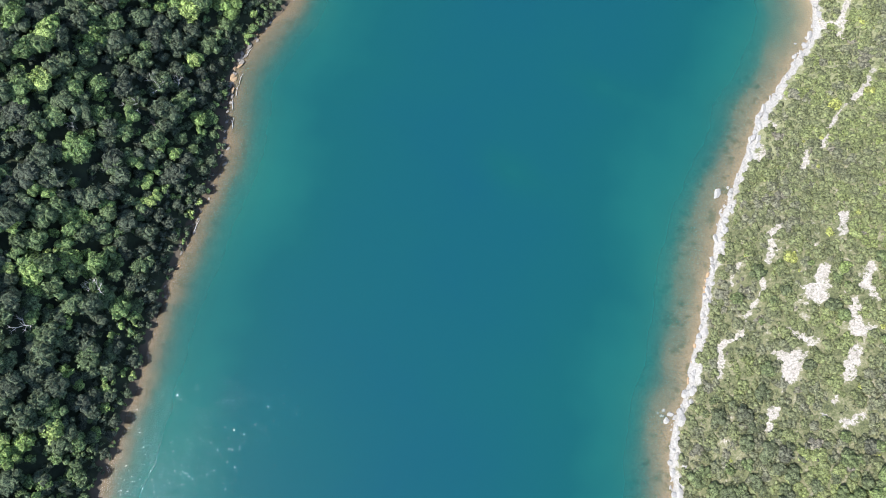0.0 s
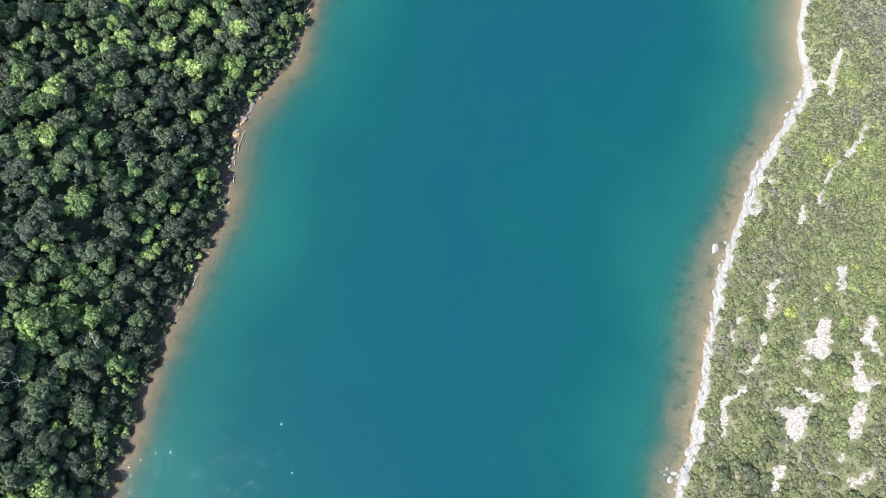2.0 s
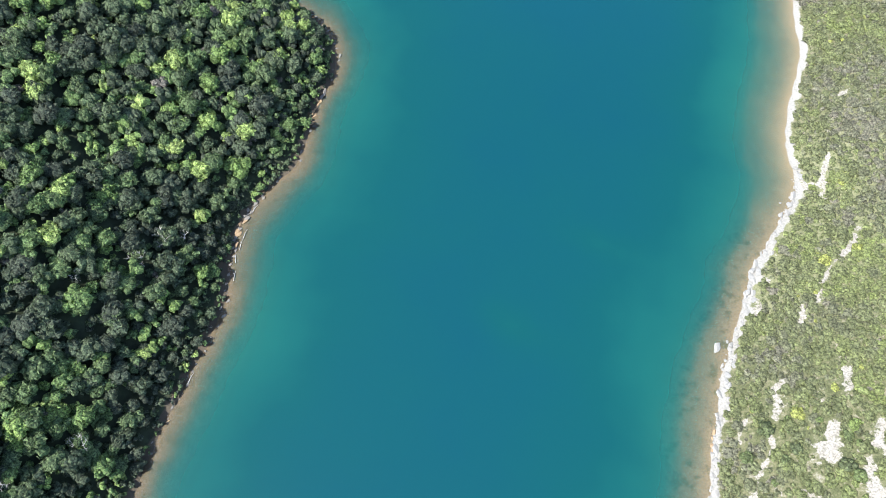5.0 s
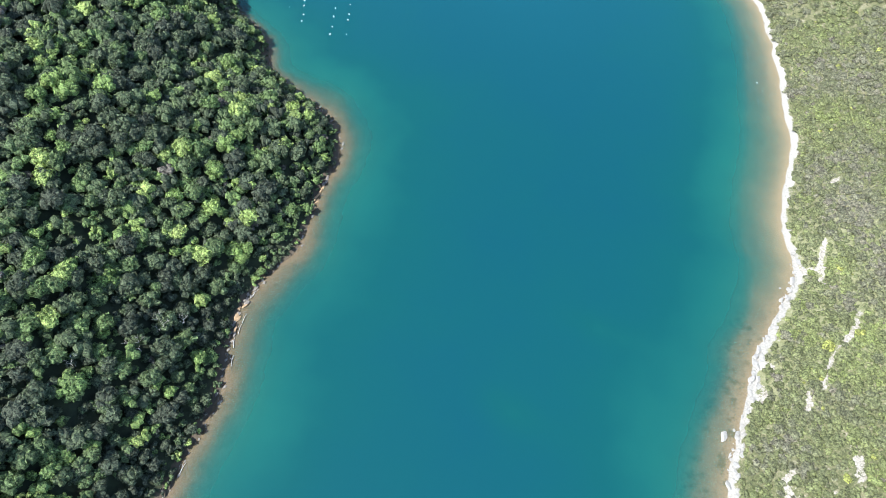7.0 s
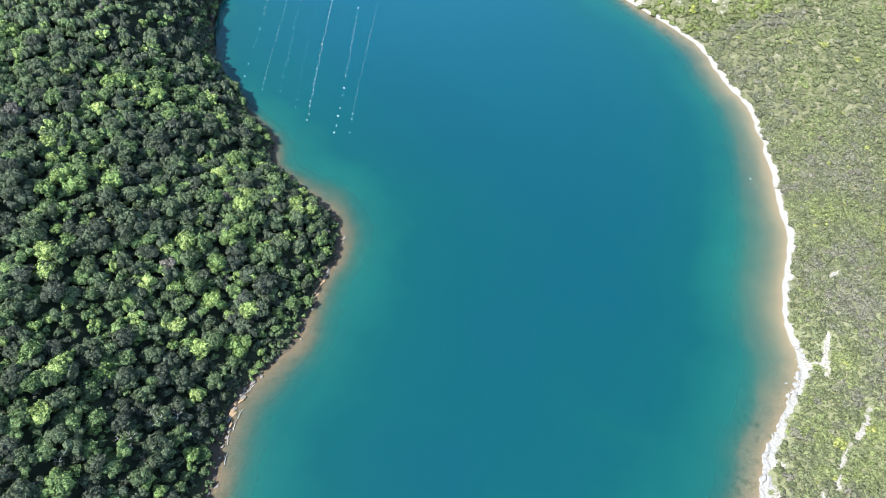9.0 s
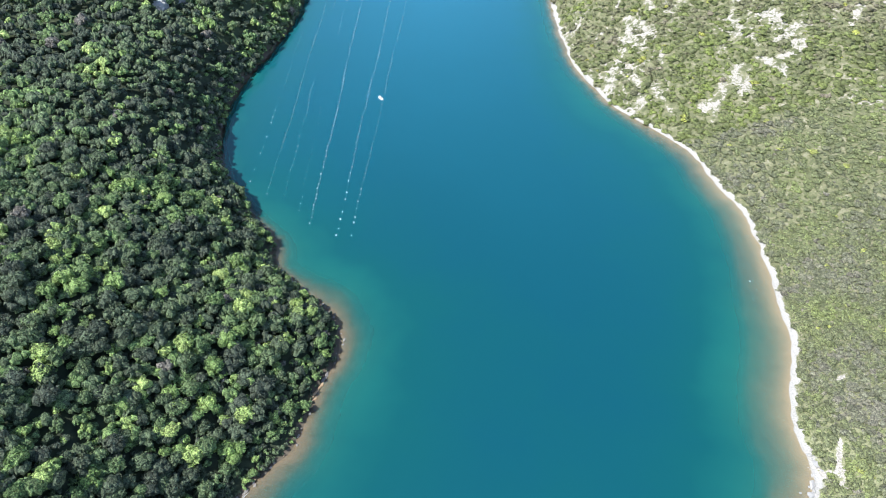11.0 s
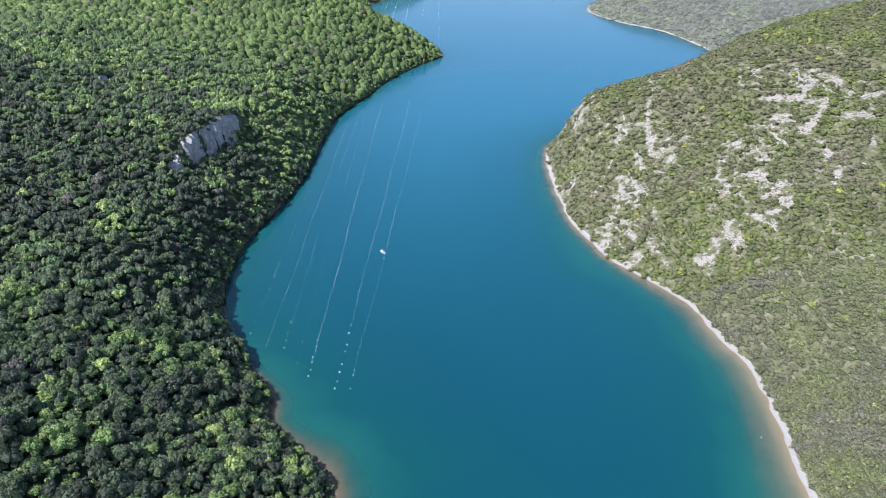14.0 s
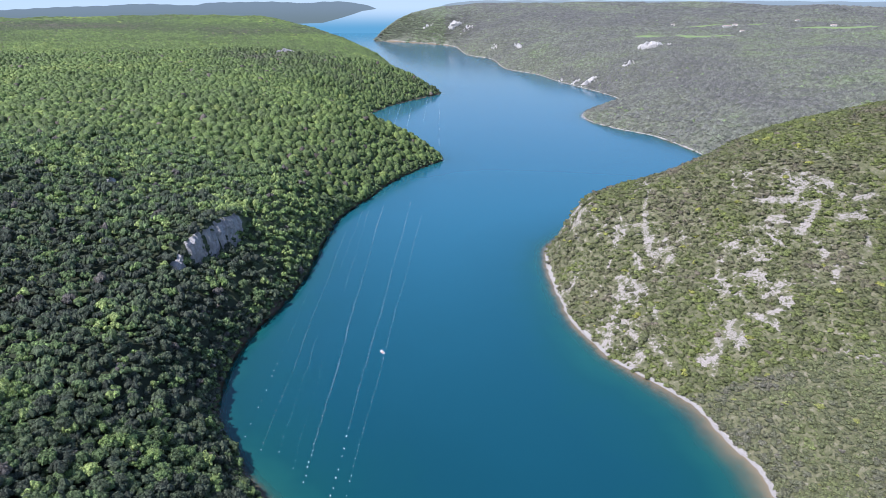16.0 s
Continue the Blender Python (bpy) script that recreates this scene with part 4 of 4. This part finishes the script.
# rock faces in the forest
def crag(cx, cy, length, depth, size, n, turn, label, seed, mats):
    """A broken rock face: blocks strewn over a stretch of steep slope, the largest in the middle."""
    rnd = random.Random(seed)
    at = lambda x, y: float(ground_at(np.array([float(x)]), np.array([float(y)]))[0][0])
    z = at(cx, cy)
    ob = empty("limestone_cliff", pose(cx, cy, z, 0, 0, turn))
    c, q = math.cos(radians(turn)), math.sin(radians(turn))
    for _ in range(n):
        a, d = rnd.uniform(0, 2 * math.pi), rnd.random() ** 0.6
        u, v = 0.5 * length * d * math.cos(a), 0.5 * depth * d * math.sin(a)
        big = size * rnd.uniform(0.55, 1.2) * (1.15 - 0.6 * d)
        child("rock", mats[rnd.randrange(len(mats))], ob, pose(u, v, at(cx + u * c - v * q, cy + u * q + v * c) - z + 0.45 * big, rnd.uniform(-12, 12), rnd.uniform(-12, 12), rnd.uniform(0, 360))
              @ Matrix.Diagonal((big * rnd.uniform(0.8, 1.4), big * rnd.uniform(0.6, 1.0), big * rnd.uniform(0.9, 1.6), 1)))
    return tagged(ob, label, "cliff")


def rock_wall(cx, cy, high, turn, profile, label, seed):
    """A fluted rock face, broken into buttresses, against a step of the slope; profile: its height along the run."""
    ob = empty("limestone_cliff", pose(cx, cy, float(ground_at(np.array([cx - 3.0]), np.array([float(cy)]))[0][0]), 0, 0, turn))
    c, q = math.cos(radians(turn)), math.sin(radians(turn))
    for k, (a, b, tall) in enumerate(profile):
        cols, rows_ = max(8, int((b - a) / 0.55)), max(8, int(high / 0.8))
        u, w = np.meshgrid(np.linspace(a, b, cols), np.linspace(0, 1, rows_))
        foot, brow = (ground_at((cx + u * c - d * q).ravel(), (cy + u * q + d * c).ravel())[0].reshape(u.shape) - ob.matrix_world.translation.z for d in (-5.5, 3.5))
        base = brow - tall * (brow - foot)
        round_off = 1 - ((2 * u - a - b) / (b - a)) ** 6
        top = brow + 0.8 + 2.2 * fbm(u, u * 0, 6, 3, seed + k) - 2.0 * (1 - round_off) - base
        groove = np.abs(fbm(u, w * 2 + 9 * k, 3.2, 3, seed + 5))
        v = -5.0 + 4.5 * w ** 1.5 + 2.4 * fbm(u, w * high * 0.3, 8, 3, seed + 1) + 4.6 * groove + 2.6 * np.round(2 * fbm(u * 0.5, w * high, 5, 2, seed + 2)) / 2 + 0.9 * fbm(u, w * high, 1.6, 2, seed + 7)
        v = v + 3.0 * (1 - round_off) + 3.5 * smooth(0.9, 1.0, w)
        vert = np.stack([u, v, base - 2.0 + w * (top + 2.0)], -1).reshape(-1, 3)
        n = np.arange(cols * rows_).reshape(rows_, cols)
        f = np.stack([n[:-1, :-1], n[:-1, 1:], n[1:, 1:], n[1:, :-1]], -1).reshape(-1, 4)
        child("buttress", mesh_of("buttress", vert, f, GREYLIME), ob)
    return tagged(ob, label, "cliff")


rock_wall(-194, 574, 20, 75, [(-74, -56, 0.9), (-50, -30, 0.9), (-28, -8, 0.95), (-10, 7, 1.0), (6, 21, 1.05), (20, 29, 0.9)], "grey fluted limestone cliff breaking out of the forest slope", 61)
rock_wall(-322, 648, 10, 80, [(-12, 0, 0.9), (-1, 11, 1.0)], "small grey limestone crag among the trees", 63)
crag(-418, 1872, 56, 26, 7, 22, 15, "weathered limestone crag on the wooded plateau", 4, CRAG_ROCKS)
crag(650, 2290, 74, 120, 12, 60, 150, "pale limestone crag high on the far bank", 5, CHALK_ROCKS)
crag(720, 2330, 60, 30, 5, 10, 165, "scattered pale limestone blocks on the far bank", 15, CHALK_ROCKS)
crag(47, 3820, 60, 60, 19, 30, 175, "white quarry-like rock face on the far headland", 6, CHALK_ROCKS)
crag(120, 3720, 110, 90, 9, 18, 165, "broken white rocks on the slope of the far headland", 16, CHALK_ROCKS)
crag(-95, 3930, 60, 30, 9, 10, 170, "white rocks above the tip of the far headland", 17, CHALK_ROCKS)
crag(526, 2056, 36, 40, 6, 18, 150, "pale limestone crag above the far shore", 7, CHALK_ROCKS)
crag(412, 2036, 34, 50, 9, 22, 120, "pale limestone crag at the far shore", 8, CHALK_ROCKS)
crag(383, 2085, 22, 28, 7, 10, 120, "small pale limestone crag at the far shore", 18, CHALK_ROCKS)
crag(352, 2165, 26, 16, 5, 8, 120, "low pale limestone rocks at the far shore", 19, CHALK_ROCKS)
crag(288, 2850, 12, 150, 8, 36, 6, "white rock gully running down the far bank", 9, CHALK_ROCKS)
crag(205, 3010, 60, 40, 7, 12, 110, "pale rock streaks above the far shore", 20, CHALK_ROCKS)


# ---- mussel farm ----
def float_mesh():
    """A barrel-shaped float lying on its side, with two hoops."""
    bm = bmesh.new()
    prof = ((-0.62, 0.0), (-0.60, 0.20), (-0.5, 0.30), (-0.28, 0.33), (-0.26, 0.36), (-0.20, 0.36), (-0.18, 0.33), (0.18, 0.33), (0.20, 0.36), (0.26, 0.36), (0.28, 0.33), (0.5, 0.30), (0.60, 0.20), (0.62, 0.0))
    n, rings = 7, []
    for px_, rad in prof[1:-1]:
        rings.append([bm.verts.new((px_, rad * math.cos(2 * math.pi * i / n), rad * math.sin(2 * math.pi * i / n))) for i in range(n)])
    for a, c in zip(rings[:-1], rings[1:]):
        for i in range(n):
            bm.faces.new((a[i], a[(i + 1) % n], c[(i + 1) % n], c[i]))
    bm.faces.new(rings[0][::-1]), bm.faces.new(rings[-1])
    return bm_mesh("float", bm, FLOAT)


# longlines: x at the near and far end, y from and to, spacing, size
LINES = [(-78, -79, 316, 856, 6.4, 1.0), (-62, -44, 305, 868, 7.2, 1.05), (-53, -28, 305, 823, 7.0, 0.8), (-87, -90, 328, 456, 7.0, 0.5), (-98, -101, 343, 492, 7.5, 0.75),
         (-109, -113, 345, 786, 6.5, 0.75), (-122, -124, 358, 590, 11.0, 0.8), (-103, -103, 637, 824, 8.0, 0.75), (-92, -95, 580, 824, 8.5, 0.75)]
FAR_LINES = [(-126, -127, 1500, 1660, 8, 1.1), (-105, -108, 1420, 1715, 8, 1.1), (-76, -81, 1310, 1670, 7, 1.2), (-46, -46, 1460, 1790, 10, 1.0), (-10, -15, 1170, 1715, 9, 1.0)]
FLOAT_MESH = float_mesh()
rr = random.Random(21)
far_floats = []
for x0, x1, y0, y1, gap, size in LINES + FAR_LINES:
    bm = bmesh.new()
    prev = None
    for k in range(41):
        u = k / 40
        p = Vector((x0 + (x1 - x0) * u + 0.5 * math.sin(u * 17 + x0), y0 + (y1 - y0) * u, -0.05))
        if prev is not None:
            limb(bm, prev, p, 0.016, 0.016, 4)
        prev = p
    tagged(new("longline", bm_mesh("longline", bm, ROPE)), "dark wet rope of a mussel longline floating on the water", "rope", "mussel longlines")
    y = y0 + 0.5
    while y < y1:
        u = (y - y0) / (y1 - y0)
        m = pose(x0 + (x1 - x0) * u + 0.5 * math.sin(u * 17 + x0) + rr.uniform(-0.35, 0.35), y, 0.08, rr.uniform(0, 90), 0, rr.uniform(50, 130)) @ Matrix.Scale(0.80 * size * rr.uniform(0.7, 1.25), 4)
        if y < 640:
            buoy = new("buoy", FLOAT_MESH)
            buoy.matrix_world = m
            tagged(buoy, "white plastic barrel float on a mussel longline", "buoy", "mussel floats")
        else:
            far_floats.append(m)
        y += gap * rr.choice((0.7, 0.85, 1.0, 1.0, 1.2, 1.7))
ring = np.array([(math.cos(2 * math.pi * i / 5), math.sin(2 * math.pi * i / 5)) for i in range(5)])
fv = np.vstack([np.c_[np.full(5, a), ring * q, np.ones(5)] for a, q in ((-0.6, 0.2), (-0.35, 0.33), (0.35, 0.33), (0.6, 0.2))])
ft = np.array([t for k in range(3) for i in range(5) for t in ((5 * k + i, 5 * k + (i + 1) % 5, 5 * k + 5 + i), (5 * k + (i + 1) % 5, 5 * k + 5 + (i + 1) % 5, 5 * k + 5 + i))])
V = np.vstack([(fv @ np.array(m).T)[:, :3] for m in far_floats])
F = np.vstack([ft + i * len(fv) for i in range(len(far_floats))])
tagged(new("buoys", mesh_of("buoys", V, F, FLOAT)), "rows of white mussel-farm floats far up the inlet", "buoys", kind="stuff")


# ---- boats ----
def hull_mesh(length, beam, deep):
    """An open planked hull: stations from stern to bow, with thick gunwale."""
    bm = bmesh.new()
    st = []
    for k in range(9):
        u = k / 8
        w = beam / 2 * (0.86 + 0.14 * math.sin(math.pi * min(1, u * 1.3))) * (1 - max(0, (u - 0.55) / 0.45) ** 2.2)
        x = -length / 2 + u * length
        rise = 0.22 * max(0, u - 0.5) * 2
        sec = [(-w, deep * 0.55 + rise), (-w * 0.86, 0.0 + rise * 0.4), (-w * 0.4, -deep * 0.4 + rise * 0.3), (0, -deep * 0.5 + rise * 0.3), (w * 0.4, -deep * 0.4 + rise * 0.3), (w * 0.86, rise * 0.4), (w, deep * 0.55 + rise),
               (w * 0.9, deep * 0.55 + rise), (w * 0.76, 0.12 + rise * 0.5), (0, 0.08 + rise * 0.5), (-w * 0.76, 0.12 + rise * 0.5), (-w * 0.9, deep * 0.55 + rise)]
        st.append([bm.verts.new((x, a, c)) for a, c in sec])
    for a, c in zip(st[:-1], st[1:]):
        for i in range(12):
            bm.faces.new((a[i], a[(i + 1) % 12], c[(i + 1) % 12], c[i]))
    bm.faces.new(st[0][::-1])
    bmesh.ops.remove_doubles(bm, verts=bm.verts, dist=0.002)
    bmesh.ops.recalc_face_normals(bm, faces=bm.faces)
    return bm_mesh("hull", bm, GEL)


def block(sx, sy, sz, mat, bev=0.05, taper=1.0, name="block"):
    bm = bmesh.new()
    bmesh.ops.create_cube(bm, size=1)
    for v in bm.verts:
        k = taper if v.co.z > 0 else 1
        v.co = Vector((v.co.x * sx * k, v.co.y * sy * k, (v.co.z + 0.5) * sz))
    bmesh.ops.bevel(bm, geom=bm.edges, offset=bev, segments=2, affect="EDGES")
    return bm_mesh(name, bm, mat)


def work_boat(m, label):
    boat = empty("work_boat", m)
    child("hull", hull_mesh(5.2, 2.3, 0.9), boat)
    child("deck_boards", block(3.0, 1.6, 0.05, DECK, 0.01), boat, pose(-0.4, 0, 0.14), "brown deck boards")
    cabin = child("cabin", block(1.3, 1.35, 1.25, GEL, 0.08, 0.86), boat, pose(0.5, 0, 0.15))
    child("windscreen", block(0.05, 1.0, 0.42, GLASS, 0.01), cabin, pose(0.60, 0, 0.72))
    child("side_window", block(0.8, 0.04, 0.40, GLASS, 0.01), cabin, pose(0, 0.63, 0.72))
    child("side_window", block(0.8, 0.04, 0.40, GLASS, 0.01), cabin, pose(0, -0.63, 0.72))
    child("roof", block(1.5, 1.5, 0.07, GEL, 0.03), cabin, pose(0, 0, 1.25))
    child("thwart", block(0.35, 1.7, 0.08, DECK, 0.02), boat, pose(-1.3, 0, 0.35))
    motor = child("outboard_motor", block(0.45, 0.4, 0.5, DARK, 0.08, 0.8), boat, pose(-2.75, 0, 0.35))
    child("shaft", block(0.16, 0.12, 0.8, DARK, 0.03), motor, pose(0, 0, -0.75))
    for k in range(3):
        child("crate", block(0.55, 0.4, 0.3, DECK if k else FLOAT, 0.02), boat, pose(-0.7 - 0.1 * k, -0.5 + 0.5 * k, 0.2, 0, 0, 12 * k))
    return tagged(boat, label, "boat")


work_boat(pose(-47.6, 465, 0.25, 0, 0, 128), "small white work boat moored at the mussel lines")
work_boat(pose(-166, 1566, 0.25, 0, 0, 40) @ Matrix.Scale(1.1, 4), "small white work boat moored near the wooded shore")


# ---- houses on the far plateau ----
def house(x, y, w, d, h, turn, label):
    z = float(ground_at(np.array([float(x)]), np.array([float(y)]))[0][0])
    ob = empty("house", pose(x, y, z - 0.3, 0, 0, turn))
    walls = child("wall", block(w, d, h, WALL, 0.05), ob)
    bm = bmesh.new()
    pts = [bm.verts.new(p) for p in ((-w / 2 - 0.4, -d / 2 - 0.4, 0), (w / 2 + 0.4, -d / 2 - 0.4, 0), (w / 2 + 0.4, d / 2 + 0.4, 0), (-w / 2 - 0.4, d / 2 + 0.4, 0),
                                     (-w / 2 - 0.4, 0, d * 0.3), (w / 2 + 0.4, 0, d * 0.3))]
    for f in ((0, 1, 5, 4), (2, 3, 4, 5), (1, 2, 5), (3, 0, 4), (3, 2, 1, 0)):
        bm.faces.new([pts[i] for i in f])
    child("roof", bm_mesh("roof", bm, TILE), ob, pose(0, 0, h))
    for k in range(4):
        child("window", block(1.1, 0.08, 1.3, GLASS, 0.02), walls, pose(-w / 2 + w * (k + 0.5) / 4, -d / 2 - 0.02, h * 0.5))
    child("door", block(1.0, 0.1, 2.1, DARK, 0.02), walls, pose(w * 0.02, -d / 2 - 0.03, 0.3))
    return tagged(ob, label, "house")


for x, y, w, turn in ((1170, 3030, 34, 4), (1215, 3060, 20, -8), (1160, 2845, 14, 15), (985, 3160, 14, 10), (1640, 3080, 24, 0), (1560, 3240, 18, 12)):
    house(x, y, w, 10, 6.5, turn, "pale plastered farmhouse with a tiled roof beyond the fields")


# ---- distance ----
# glowing material with distance haze put into its colour, paler towards the top
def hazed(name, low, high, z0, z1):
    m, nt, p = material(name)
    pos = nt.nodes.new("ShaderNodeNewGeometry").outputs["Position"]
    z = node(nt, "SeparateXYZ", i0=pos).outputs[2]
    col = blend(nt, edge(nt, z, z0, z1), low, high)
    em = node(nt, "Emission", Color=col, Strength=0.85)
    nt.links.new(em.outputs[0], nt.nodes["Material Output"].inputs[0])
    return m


def curtain(name, radius, lower, upper, mat, a0=-64, a1=64, steps=240):
    """A sheet round the horizon between two height profiles over the bearing."""
    az = np.linspace(a0, a1, steps)
    bx, by = radius * np.sin(np.radians(az)), radius * np.cos(np.radians(az))
    v = np.vstack([np.stack([bx, by, lower(az)], -1), np.stack([bx, by, upper(az)], -1)])
    i = np.arange(steps - 1)
    f = np.stack([i, i + 1, i + 1 + steps, i + steps], -1)
    return new(name, mesh_of(name, v, f, mat))


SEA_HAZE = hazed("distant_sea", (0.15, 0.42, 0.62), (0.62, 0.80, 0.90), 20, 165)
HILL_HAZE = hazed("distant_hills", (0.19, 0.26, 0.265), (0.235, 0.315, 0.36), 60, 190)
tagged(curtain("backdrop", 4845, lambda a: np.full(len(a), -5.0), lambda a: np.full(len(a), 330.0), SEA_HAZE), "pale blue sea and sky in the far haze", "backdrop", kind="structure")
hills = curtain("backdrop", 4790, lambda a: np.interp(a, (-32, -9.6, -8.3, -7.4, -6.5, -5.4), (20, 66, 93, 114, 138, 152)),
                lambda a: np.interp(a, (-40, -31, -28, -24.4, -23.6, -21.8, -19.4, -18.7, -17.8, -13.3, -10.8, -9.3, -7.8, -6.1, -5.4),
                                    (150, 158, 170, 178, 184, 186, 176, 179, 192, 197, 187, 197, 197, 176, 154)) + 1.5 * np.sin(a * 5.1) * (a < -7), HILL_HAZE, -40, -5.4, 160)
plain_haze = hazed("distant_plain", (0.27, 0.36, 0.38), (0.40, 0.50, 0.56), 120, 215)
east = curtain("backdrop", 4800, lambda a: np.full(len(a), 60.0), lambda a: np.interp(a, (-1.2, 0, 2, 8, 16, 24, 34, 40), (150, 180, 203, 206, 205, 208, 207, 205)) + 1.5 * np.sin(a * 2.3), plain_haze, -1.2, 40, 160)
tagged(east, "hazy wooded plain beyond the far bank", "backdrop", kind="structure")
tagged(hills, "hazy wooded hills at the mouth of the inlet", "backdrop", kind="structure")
